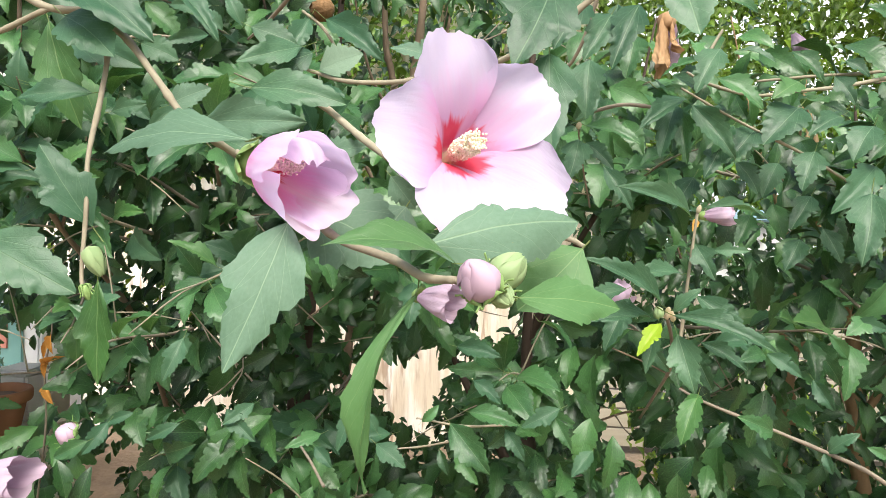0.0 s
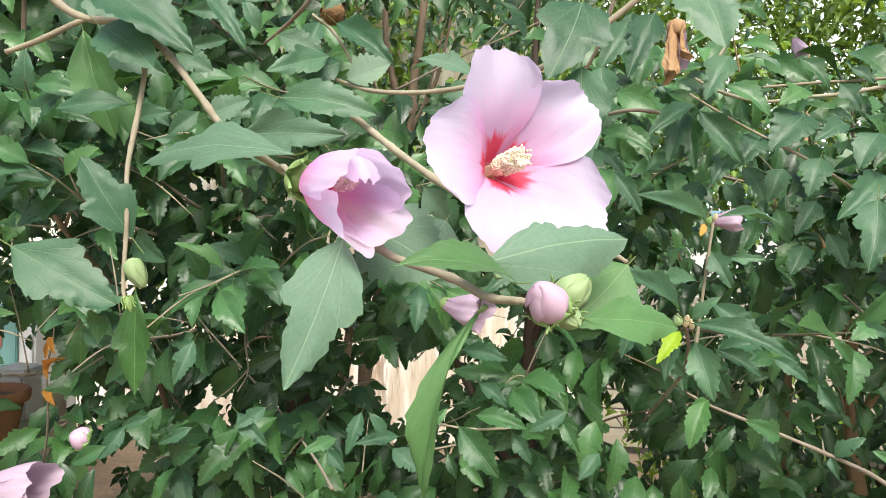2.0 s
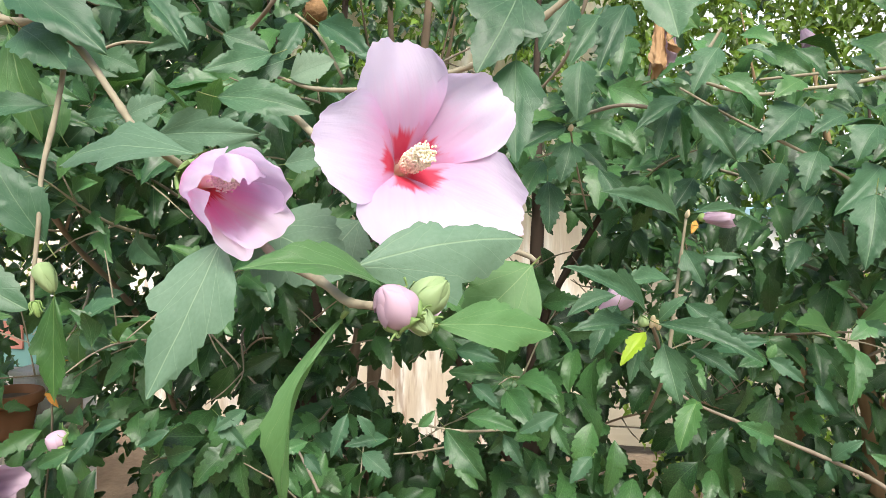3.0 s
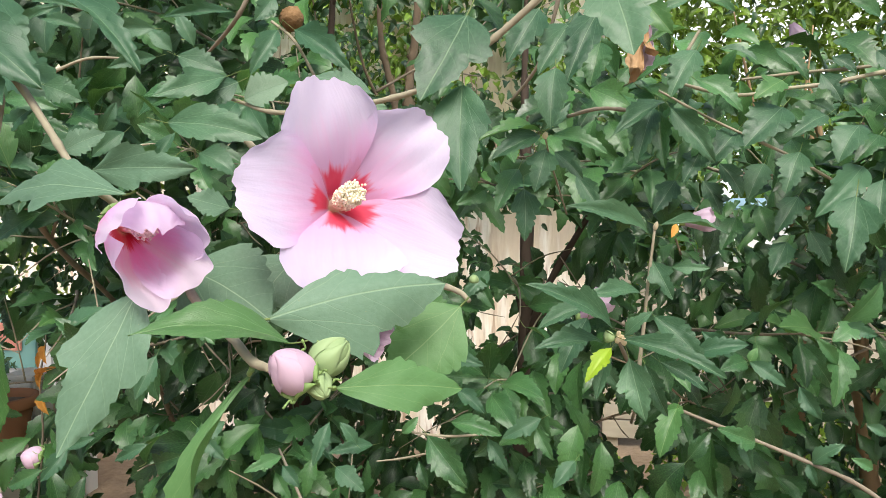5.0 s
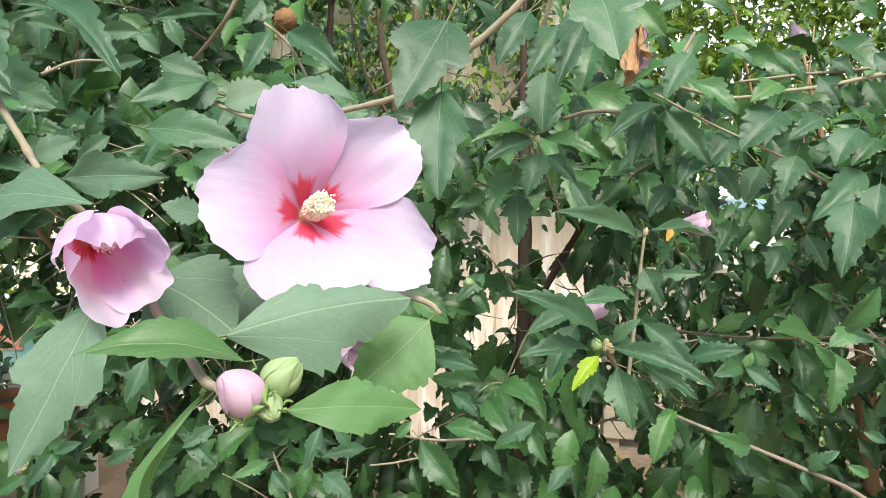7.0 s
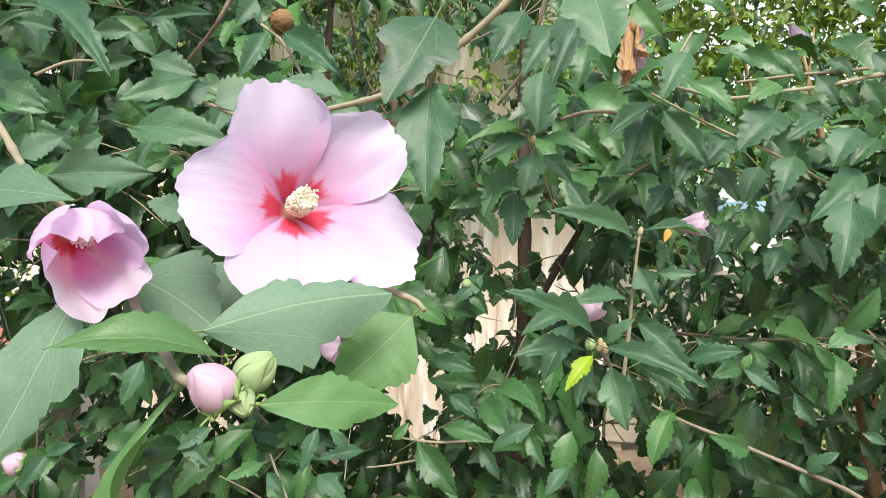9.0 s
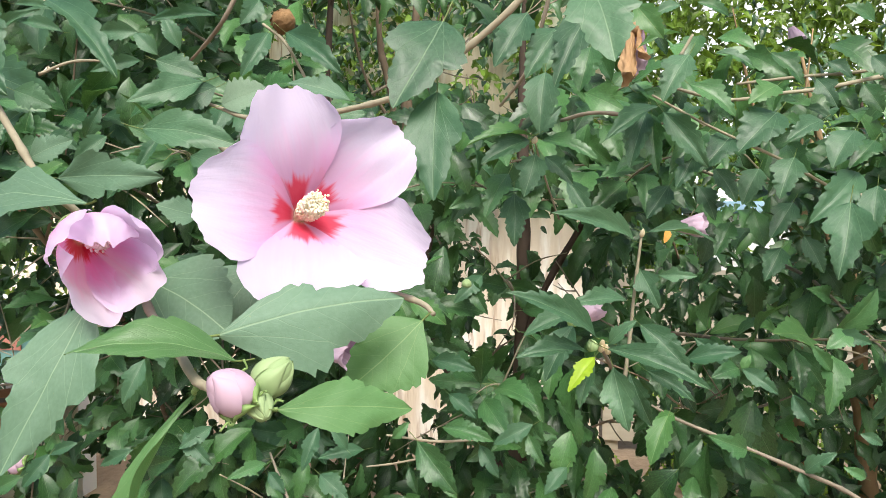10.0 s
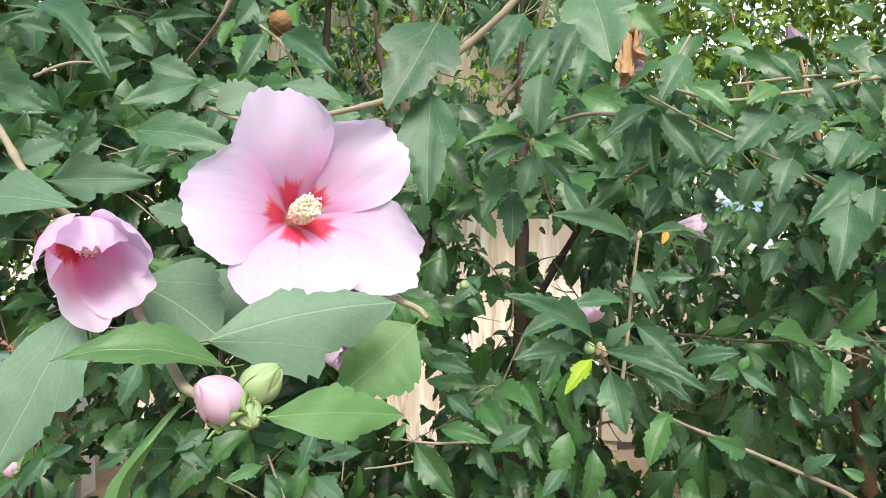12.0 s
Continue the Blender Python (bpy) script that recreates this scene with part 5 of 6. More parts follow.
leaf(low_branch, (0.4947, 1.0291, 1.2482), (0.4641, 1.0263, 1.2859), (0.167, -0.984, 0.060), 0.0195, "ovate", 0.8, 0.3)
leaf(low_branch, (0.4864, 0.9243, 1.1968), (0.5133, 0.9278, 1.1834), (0.209, -0.962, 0.174), 0.0145, "ovate", 0.8, 0.3, mat=LEAF_TEAL)
leaf(low_branch, (0.4698, 0.8697, 1.1621), (0.4446, 0.8665, 1.1746), (0.231, -0.947, 0.223), 0.0136, "ovate", 0.8, 0.3)
leaf(low_branch, (0.4241, 0.9671, 1.2305), (0.4457, 0.9504, 1.1933), (-0.524, -0.848, 0.077), 0.0222, "ovate", 0.8, 0.3, mat=LEAF_TEAL)
leaf(low_branch, (0.2773, 0.9110, 1.1474), (0.3042, 0.9166, 1.1822), (-0.067, -0.975, 0.210), 0.0213, "ovate", 0.8, 0.3)
bottom_branch = thing("hibiscus_branch", (0.0269, 1.0002, 1.0413), "hibiscus twigs with overlapping dark leaves near the wall", "branch")
part("stem", tube([(0.0295, 1.0548, 1.1210, 0.0020), (-0.0378, 0.9947, 1.1330, 0.0018), (-0.0902, 0.9373, 1.1569, 0.0014), (-0.0977, 0.9362, 1.1569, 0.0010)], STEM, 7, knob=0.12, seed=1), bottom_branch)
part("branchlet", tube([(-0.0558, 0.9610, 1.1196, 0.0016), (-0.0897, 0.9356, 1.1190, 0.0014), (-0.1183, 0.9113, 1.1224, 0.0010)], STEM, 7, knob=0.12, seed=2), bottom_branch)
part("branchlet", tube([(-0.2056, 0.8660, 1.0828, 0.0020), (-0.2397, 0.9122, 1.0990, 0.0018), (-0.2925, 1.0054, 1.0968, 0.0016)], TWIG, 8, knob=0.12, seed=3), bottom_branch)
leaf(bottom_branch, (-0.0470, 0.8936, 1.1663), (0.0073, 0.8692, 1.1108), (-0.134, -0.949, 0.285), 0.0404, "ovate", 0.8, 0.3)
leaf(bottom_branch, (-0.0301, 0.9967, 1.1531), (0.0430, 0.9869, 1.1402), (-0.010, -0.819, 0.574), 0.0299, "ovate", 0.8, 0.3)
leaf(bottom_branch, (-0.0901, 0.9371, 1.1531), (-0.0679, 0.9415, 1.1760), (0.169, -0.985, 0.024), 0.0155, "ovate", 0.8, 0.3)
leaf(bottom_branch, (-0.0632, 0.9195, 1.1228), (-0.0491, 0.9065, 1.0914), (-0.169, -0.935, 0.313), 0.0147, "ovate", 0.8, 0.3)
leaf(bottom_branch, (-0.1439, 0.6487, 1.2215), (-0.1706, 0.6241, 1.2135), (0.426, -0.662, 0.617), 0.0149, "lobed", 0.8, 0.3)
leaf(bottom_branch, (-0.0880, 0.6368, 1.2191), (-0.0592, 0.6282, 1.2016), (0.120, -0.801, 0.586), 0.0223, "lobed", 0.8, 0.3, mat=LEAF_TEAL)
leaf(bottom_branch, (-0.1737, 0.7235, 1.1830), (-0.1519, 0.7154, 1.1638), (0.062, -0.893, 0.446), 0.0145, "ovate", 0.8, 0.3, mat=LEAF_TEAL)
leaf(bottom_branch, (-0.2573, 0.7630, 1.2141), (-0.2837, 0.7379, 1.1955), (0.408, -0.781, 0.473), 0.0196, "lobed", 0.8, 0.3, mat=LEAF_TEAL)
leaf(bottom_branch, (-0.2885, 0.7580, 1.2075), (-0.2482, 0.7451, 1.1763), (0.026, -0.912, 0.410), 0.0231, "lobed", 0.8, 0.3, mat=LEAF_TEAL)
leaf(bottom_branch, (-0.3630, 0.8006, 1.2787), (-0.3758, 0.7752, 1.2305), (0.329, -0.868, 0.372), 0.0269, "lobed", 0.8, 0.3, mat=LEAF_TEAL)
leaf(bottom_branch, (-0.3286, 0.6014, 1.2352), (-0.3426, 0.5842, 1.2103), (0.438, -0.835, 0.333), 0.0160, "ovate", 0.8, 0.3, mat=LEAF_TEAL)
leaf(bottom_branch, (-0.3175, 0.6235, 1.2386), (-0.3433, 0.6191, 1.2280), (0.053, -0.963, 0.266), 0.0113, "ovate", 0.8, 0.3, mat=LEAF_TEAL)
leaf(bottom_branch, (-0.3142, 0.7034, 1.2057), (-0.3491, 0.6974, 1.1877), (0.038, -0.967, 0.252), 0.0159, "lobed", 0.8, 0.3, mat=LEAF_TEAL)
leaf(bottom_branch, (-0.3148, 0.5528, 1.2344), (-0.3421, 0.5481, 1.2203), (0.056, -0.974, 0.220), 0.0150, "ovate", 0.8, 0.3)
leaf(bottom_branch, (-0.1407, 0.9787, 1.1203), (-0.1974, 0.9497, 1.1150), (0.328, -0.746, 0.579), 0.0255, "lobed", 0.8, 0.3, mat=LEAF_TEAL)
leaf(bottom_branch, (-0.0556, 1.0474, 1.2385), (0.0134, 1.0369, 1.2266), (-0.064, -0.903, 0.425), 0.0283, "ovate", 0.8, 0.3, mat=LEAF_TEAL)
leaf(bottom_branch, (-0.1714, 0.8757, 1.1834), (-0.1843, 0.8498, 1.1341), (0.086, -0.891, 0.446), 0.0229, "lobed", 0.8, 0.3, mat=LEAF_TEAL)
leaf(bottom_branch, (-0.1501, 0.9274, 1.1375), (-0.1730, 0.9254, 1.1677), (0.484, -0.818, 0.311), 0.0182, "ovate", 0.8, 0.3, mat=LEAF_TEAL)
leaf(bottom_branch, (-0.0298, 1.0490, 1.1880), (0.0143, 1.0340, 1.1564), (0.075, -0.858, 0.509), 0.0271, "lobed", 0.8, 0.3, mat=LEAF_TEAL)
leaf(bottom_branch, (0.0974, 0.9662, 1.1734), (0.0452, 0.9571, 1.1464), (-0.070, -0.897, 0.437), 0.0285, "lobed", 0.8, 0.3, mat=LEAF_TEAL)
leaf(bottom_branch, (0.0901, 0.9645, 1.1619), (0.1132, 0.9482, 1.1232), (-0.172, -0.940, 0.294), 0.0230, "lobed", 0.8, 0.3)
leaf(bottom_branch, (0.0217, 1.0034, 1.1294), (0.0514, 0.9863, 1.0891), (-0.115, -0.942, 0.315), 0.0254, "lobed", 0.8, 0.3, mat=LEAF_TEAL)
leaf(bottom_branch, (0.0133, 1.1139, 1.3612), (-0.0270, 1.0837, 1.3194), (0.196, -0.875, 0.442), 0.0314, "lobed", 0.8, 0.3, mat=LEAF_TEAL)
leaf(bottom_branch, (-0.0086, 1.1104, 1.3566), (0.0248, 1.0898, 1.3026), (-0.183, -0.951, 0.250), 0.0267, "ovate", 0.8, 0.3)
leaf(bottom_branch, (0.1433, 0.9705, 1.1167), (0.1137, 0.9474, 1.0856), (-0.091, -0.756, 0.648), 0.0234, "ovate", 0.8, 0.3, mat=LEAF_TEAL)
bud(bottom_branch, (-0.3972, 0.6504, 1.2034), (-0.631, -0.636, 0.445), 0.0180, 0.0105, BUD_PINK, 0.5, label="small pink flower bud", wisps=5)
upper_left_branch = thing("hibiscus_branch", (-0.1412, 0.5976, 1.6485), "upper hibiscus twigs with long drooping leaves", "branch")
part("stem", tube([(-0.1616, 0.6459, 1.6665, 0.0022), (-0.1762, 0.6423, 1.6335, 0.0020), (-0.2009, 0.6580, 1.6159, 0.0018), (-0.2400, 0.6921, 1.6042, 0.0012)], TWIG, 8, knob=0.12, seed=1), upper_left_branch)
part("branchlet", tube([(-0.3432, 0.6146, 1.5767, 0.0014), (-0.3133, 0.6197, 1.5885, 0.0013), (-0.2912, 0.6434, 1.5933, 0.0010)], STEM, 7, knob=0.12, seed=2), upper_left_branch)
part("branchlet", tube([(-0.1878, 0.8927, 1.6134, 0.0020), (-0.2244, 0.9000, 1.6731, 0.0020), (-0.2577, 0.9064, 1.7012, 0.0020)], STEM, 7, knob=0.12, seed=3), upper_left_branch)
leaf(upper_left_branch, (-0.2342, 0.4902, 1.5978), (-0.1594, 0.4582, 1.5368), (0.274, -0.671, 0.689), 0.0277, "lobed", 0.8, 0.3, mat=LEAF_TEAL)
leaf(upper_left_branch, (-0.2513, 0.5277, 1.5875), (-0.2848, 0.5230, 1.5957), (0.218, -0.900, 0.378), 0.0111, "ovate", 0.8, 0.3, mat=LEAF_TEAL)
leaf(upper_left_branch, (-0.2255, 0.5828, 1.6015), (-0.2600, 0.5776, 1.6013), (0.149, -0.985, -0.092), 0.0167, "ovate", 0.8, 0.3, mat=LEAF_TEAL)
leaf(upper_left_branch, (-0.1836, 0.6410, 1.6309), (-0.2367, 0.6123, 1.6196), (0.419, -0.873, 0.251), 0.0147, "lobed", 0.8, 0.3, mat=LEAF_TEAL)
leaf(upper_left_branch, (-0.2383, 0.6312, 1.5951), (-0.2586, 0.6291, 1.6152), (0.331, -0.913, 0.238), 0.0160, "ovate", 0.8, 0.3, mat=LEAF_TEAL)
leaf(upper_left_branch, (-0.2411, 0.6101, 1.5853), (-0.2709, 0.5847, 1.5709), (0.615, -0.782, 0.103), 0.0133, "ovate", 0.8, 0.3, mat=LEAF_TEAL)
leaf(upper_left_branch, (-0.2207, 0.8910, 1.6849), (-0.1395, 0.8687, 1.6249), (-0.007, -0.940, 0.341), 0.0372, "ovate", 0.8, 0.3, mat=LEAF_TEAL)
leaf(upper_left_branch, (-0.2420, 0.8878, 1.6847), (-0.2659, 0.8574, 1.6222), (0.389, -0.878, 0.278), 0.0294, "ovate", 0.8, 0.3, mat=LEAF_TEAL)
leaf(upper_left_branch, (-0.3094, 0.5176, 1.5576), (-0.2402, 0.5066, 1.5314), (-0.026, -0.944, 0.329), 0.0359, "ovate", 0.8, 0.3, mat=LEAF_TEAL)
leaf(upper_left_branch, (-0.3014, 0.5202, 1.5871), (-0.2683, 0.5259, 1.6042), (0.153, -0.988, 0.035), 0.0091, "narrow", 0.8, 0.3, mat=LEAF_TEAL)
leaf(upper_left_branch, (-0.2763, 0.4737, 1.5962), (-0.2385, 0.4539, 1.5314), (0.177, -0.907, 0.381), 0.0326, "ovate", 0.5, 0.2, mat=LEAF_TEAL)
leaf(upper_left_branch, (-0.3268, 0.5686, 1.6240), (-0.2831, 0.5749, 1.6174), (0.181, -0.934, 0.307), 0.0107, "lobed", 0.8, 0.3, mat=LEAF_TEAL)
leaf(upper_left_branch, (-0.2442, 0.4739, 1.4939), (-0.2198, 0.4778, 1.4998), (0.172, -0.984, -0.056), 0.0152, "lobed", 0.5, 0.2, mat=LEAF_TEAL)
leaf(upper_left_branch, (-0.2956, 0.5685, 1.5176), (-0.2724, 0.5714, 1.5038), (0.303, -0.896, 0.324), 0.0152, "ovate", 0.8, 0.3, mat=LEAF_TEAL)
leaf(upper_left_branch, (-0.2496, 0.5753, 1.5156), (-0.2683, 0.5592, 1.4935), (0.511, -0.840, 0.182), 0.0159, "ovate", 0.8, 0.3, mat=LEAF_TEAL)
leaf(upper_left_branch, (-0.2348, 0.6284, 1.5217), (-0.2483, 0.6107, 1.4878), (0.370, -0.876, 0.311), 0.0130, "lobed", 0.8, 0.3, mat=LEAF_TEAL)
leaf(upper_left_branch, (-0.1487, 0.6491, 1.6459), (-0.1611, 0.6356, 1.6206), (0.527, -0.838, 0.139), 0.0198, "ovate", 0.8, 0.3, mat=LEAF_TEAL)
leaf(upper_left_branch, (-0.1137, 0.6521, 1.6440), (-0.1340, 0.6501, 1.6667), (0.218, -0.970, 0.109), 0.0195, "ovate", 0.8, 0.3, mat=LEAF_TEAL)
leaf(upper_left_branch, (-0.3024, 0.6182, 1.5187), (-0.2877, 0.6217, 1.5492), (0.677, -0.694, -0.244), 0.0163, "lobed", 0.8, 0.3, mat=LEAF_TEAL)
leaf(upper_left_branch, (-0.2292, 0.6533, 1.6053), (-0.2452, 0.6523, 1.6365), (0.476, -0.853, 0.216), 0.0169, "ovate", 0.8, 0.3, mat=LEAF_TEAL)
seed_capsule(upper_left_branch, (-0.2447, 0.9084, 1.7035), (-0.2159, 0.9078, 1.7051), 0.0155)
side_flower(bottom_branch, (-0.4246, 0.5413, 1.1944), (-0.3470, 0.5313, 1.2085))
drooped_flower(right_branch, (0.2703, 0.9435, 1.4417), (0.3089, 0.9292, 1.4450))
leaf(right_branch, (0.2640, 0.9445, 1.4385), (0.2570, 0.9370, 1.4215), (0.2, -0.93, 0.3), 0.0100, "ovate", 0.5, 0.3, mat=DEAD, label="small yellowed leaf")
drooped_flower(low_branch, (0.1451, 0.9393, 1.3166), (0.1804, 0.9258, 1.3483))
drooped_flower(right_branch, (0.6479, 1.6883, 1.8865), (0.6610, 1.6679, 1.8409))
drooped_flower(flower_branch, (-0.0241, 0.4566, 1.3760), (0.0043, 0.4398, 1.3722))
GAPS = []


def opening(near, far, radius):
    """An open gap that leads through the hedge and widens on its way."""
    GAPS.append((near, far, radius * 1.2, radius * 2.9))


WINDOWS = []


def window(near, far, radius):
    """A place where the front of the hedge is bare, so that its back shows."""
    WINDOWS.append((near, far, radius, radius * 2.1))


window((-0.128, 0.95, 1.673), (-0.4445, 2.2, 1.989), 0.052)
window((-0.183, 0.95, 1.698), (-0.5767, 2.2, 2.048), 0.036)
window((-0.066, 0.95, 1.693), (-0.2960, 2.2, 2.038), 0.048)
window((-0.104, 0.95, 1.628), (-0.3884, 2.2, 1.879), 0.036)
window((-0.159, 0.95, 1.644), (-0.5201, 2.2, 1.919), 0.030)
window((0.043, 0.95, 1.646), (-0.0335, 2.2, 1.923), 0.030)
window((0.032, 0.95, 1.610), (-0.0596, 2.2, 1.836), 0.026)
window((-0.586, 0.95, 1.353), (-1.549, 2.2, 1.218), 0.028)
window((-0.659, 0.95, 1.377), (-1.724, 2.2, 1.276), 0.028)
window((-0.612, 0.95, 1.403), (-1.612, 2.2, 1.337), 0.024)

opening((0.036, 1.020, 1.438), (-0.070, 2.369, 1.419), 0.016)
opening((0.054, 1.021, 1.402), (-0.027, 2.372, 1.332), 0.019)
opening((0.081, 1.026, 1.422), (0.040, 2.384, 1.381), 0.014)
opening((0.129, 1.032, 1.415), (0.155, 2.400, 1.363), 0.019)
opening((0.142, 1.031, 1.347), (0.186, 2.398, 1.198), 0.016)
opening((0.114, 1.028, 1.370), (0.118, 2.390, 1.256), 0.014)
opening((0.039, 1.014, 1.314), (-0.062, 2.357, 1.119), 0.019)
opening((0.016, 1.009, 1.282), (-0.119, 2.345, 1.041), 0.013)
opening((0.063, 1.017, 1.298), (-0.004, 2.364, 1.080), 0.013)
opening((-0.094, 0.990, 1.217), (-0.386, 2.298, 0.884), 0.021)
opening((-0.072, 0.992, 1.191), (-0.331, 2.303, 0.822), 0.019)
opening((-0.055, 0.997, 1.233), (-0.290, 2.314, 0.923), 0.013)
opening((-0.517, 0.920, 1.079), (-1.408, 2.129, 0.551), 0.024)
opening((-0.489, 0.924, 1.068), (-1.341, 2.138, 0.524), 0.022)
opening((0.020, 1.017, 1.442), (-0.109, 2.364, 1.429), 0.011)
opening((0.212, 1.034, 1.167), (0.355, 2.403, 0.763), 0.019)
opening((0.224, 1.034, 1.131), (0.385, 2.404, 0.676), 0.018)
opening((-0.259, 0.987, 1.692), (-0.785, 2.290, 2.035), 0.014)
opening((-0.275, 0.983, 1.672), (-0.823, 2.282, 1.986), 0.011)
opening((0.366, 1.071, 1.483), (0.729, 2.494, 1.528), 0.010)
opening((-0.029, 1.020, 1.658), (-0.227, 2.370, 1.952), 0.013)
opening((-0.005, 1.024, 1.674), (-0.170, 2.380, 1.991), 0.011)
opening((0.042, 1.031, 1.666), (-0.054, 2.397, 1.972), 0.013)
opening((0.539, 1.088, 1.285), (1.149, 2.535, 1.049), 0.014)
opening((0.548, 1.088, 1.245), (1.169, 2.534, 0.953), 0.013)
opening((0.240, 1.035, 1.107), (0.425, 2.407, 0.618), 0.016)
opening((0.185, 1.051, 1.643), (0.292, 2.446, 1.917), 0.011)
opening((0.314, 1.064, 1.508), (0.604, 2.478, 1.589), 0.006)
opening((0.402, 1.076, 1.483), (0.816, 2.507, 1.528), 0.006)
opening((0.299, 1.059, 1.448), (0.567, 2.466, 1.443), 0.007)
opening((0.447, 1.087, 1.565), (0.924, 2.532, 1.727), 0.006)
opening((0.425, 1.082, 1.525), (0.872, 2.520, 1.629), 0.006)
opening((0.387, 1.072, 1.428), (0.779, 2.496, 1.396), 0.006)
opening((-0.303, 0.966, 1.376), (-0.890, 2.239, 1.268), 0.010)
opening((-0.181, 1.000, 1.729), (-0.594, 2.322, 2.124), 0.010)
opening((-0.538, 0.923, 1.198), (-1.460, 2.134, 0.838), 0.013)
opening((-0.507, 0.930, 1.344), (-1.288, 2.189, 1.228), 0.013)
opening((-0.486, 0.931, 1.321), (-1.238, 2.194, 1.170), 0.013)
opening((-0.676, 0.905, 1.244), (-1.696, 2.130, 0.986), 0.021)
opening((-0.663, 0.905, 1.205), (-1.665, 2.130, 0.890), 0.016)
opening((-0.625, 0.911, 1.221), (-1.573, 2.143, 0.930), 0.021)
opening((-0.614, 0.910, 1.182), (-1.547, 2.143, 0.834), 0.018)
opening((-0.670, 0.903, 1.168), (-1.682, 2.125, 0.802), 0.021)
opening((-0.677, 0.901, 1.124), (-1.698, 2.119, 0.695), 0.018)
opening((-0.487, 0.926, 1.184), (-1.239, 2.182, 0.840), 0.011)
opening((-0.415, 0.946, 1.474), (-1.064, 2.229, 1.543), 0.010)
opening((-0.598, 0.912, 1.158), (-1.508, 2.146, 0.776), 0.011)
opening((-0.109, 0.974, 1.184), (-0.324, 2.296, 0.840), 0.030)
opening((-0.137, 0.970, 1.192), (-0.392, 2.288, 0.858), 0.019)
opening((-0.090, 0.977, 1.221), (-0.278, 2.305, 0.928), 0.019)
opening((-0.104, 0.973, 1.156), (-0.313, 2.295, 0.772), 0.018)
opening((-0.146, 0.970, 1.220), (-0.413, 2.288, 0.926), 0.014)
opening((-0.497, 0.922, 1.092), (-1.263, 2.171, 0.617), 0.018)
opening((-0.472, 0.924, 1.068), (-1.203, 2.176, 0.560), 0.013)
opening((-0.491, 0.926, 1.194), (-1.250, 2.181, 0.863), 0.010)
opening((-0.201, 0.963, 1.200), (-0.546, 2.269, 0.878), 0.011)
opening((-0.210, 0.964, 1.262), (-0.570, 2.272, 1.029), 0.010)
opening((-0.185, 0.965, 1.215), (-0.509, 2.275, 0.914), 0.010)
dead_branch = thing("dead_twig", (-0.8597, 1.2268, 1.0146), "broken twig with dry orange leaves", "twig")
part("stem", tube([(-0.9258, 1.2726, 0.8344, 0.0022), (-0.8836, 1.2438, 1.0081, 0.0020), (-0.8745, 1.2289, 1.1240, 0.0018), (-0.8633, 1.2330, 1.2010, 0.0014), (-0.8696, 1.2350, 1.2777, 0.0008)], TWIG, 7, knob=0.12, seed=1), dead_branch)
leaf(dead_branch, (-0.8663, 1.2307, 1.1461), (-0.8600, 1.2101, 1.1125), (0.269, -0.798, 0.539), 0.0128, "narrow", 1.5, 0.7, mat=DEAD)
leaf(dead_branch, (-0.8641, 1.2325, 1.1900), (-0.8461, 1.2135, 1.1592), (0.136, -0.806, 0.576), 0.0130, "narrow", 1.5, 0.7, mat=DEAD)
leaf(dead_branch, (-0.8682, 1.2301, 1.1351), (-0.8224, 1.2163, 1.1554), (-0.329, -0.938, 0.109), 0.0125, "narrow", 1.5, 0.7, mat=DEAD)
leaf(dead_branch, (-0.8671, 1.2286, 1.0912), (-0.8415, 1.2106, 1.0621), (0.056, -0.827, 0.560), 0.0171, "narrow", 1.5, 0.7, mat=DEAD)
leaf(dead_branch, (-0.8671, 1.2318, 1.1790), (-0.8631, 1.2111, 1.1502), (0.296, -0.755, 0.584), 0.0114, "narrow", 1.5, 0.7, mat=DEAD)
bud(bottom_branch, (-0.0052, 1.0598, 1.3468), (-0.013, 0.043, 0.999), 0.0135, 0.0075, BUD_PALE, 1, label="small round green bud", wisps=0)


# ---- trunks and hedge behind ----
shrub_trunk([(0.04, 1.52, -0.05, 0.026), (0.05, 1.53, 0.4, 0.023), (0.05, 1.56, 0.84, 0.019), (0.06, 1.62, 1.14, 0.017), (0.06, 1.66, 1.46, 0.013), (0.05, 1.7, 1.8, 0.008), (0.06, 1.75, 2.2, 0.003)], "dark brown upright shrub trunk", seed=2)
shrub_trunk([(0.97, 1.98, -0.05, 0.030), (0.99, 1.98, 0.5, 0.026), (0.96, 1.98, 0.9, 0.021), (0.94, 2.0, 1.2, 0.015), (0.88, 2.02, 1.5, 0.009), (0.80, 2.05, 1.9, 0.004)], "ochre brown shrub trunk", OCHRE, 3)
shrub_trunk([(0.88, 2.28, -0.05, 0.036), (0.89, 2.28, 0.6, 0.033), (0.88, 2.28, 1.0, 0.028), (0.90, 2.3, 1.35, 0.016), (0.94, 2.32, 1.8, 0.006)], "pale ochre shrub trunk deep in the hedge", OCHRE, 11)
shrub_trunk([(1.20, 2.2, -0.05, 0.040), (1.20, 2.2, 0.6, 0.036), (1.21, 2.2, 1.1, 0.026), (1.24, 2.22, 1.4, 0.014), (1.30, 2.24, 1.9, 0.006)], "dark brown upright shrub trunk", seed=6)
shrub_trunk([(-0.95, 2.05, -0.05, 0.009), (-0.93, 1.9, 0.6, 0.007), (-0.87, 1.55, 1.15, 0.0056), (-0.82, 1.2, 1.4, 0.005), (-0.82, 1.1, 1.55, 0.0045), (-0.825, 1.1, 1.75, 0.004), (-0.83, 1.12, 2.1, 0.0025)], "thin grey-brown upright shrub stem", GREYBARK, 8)
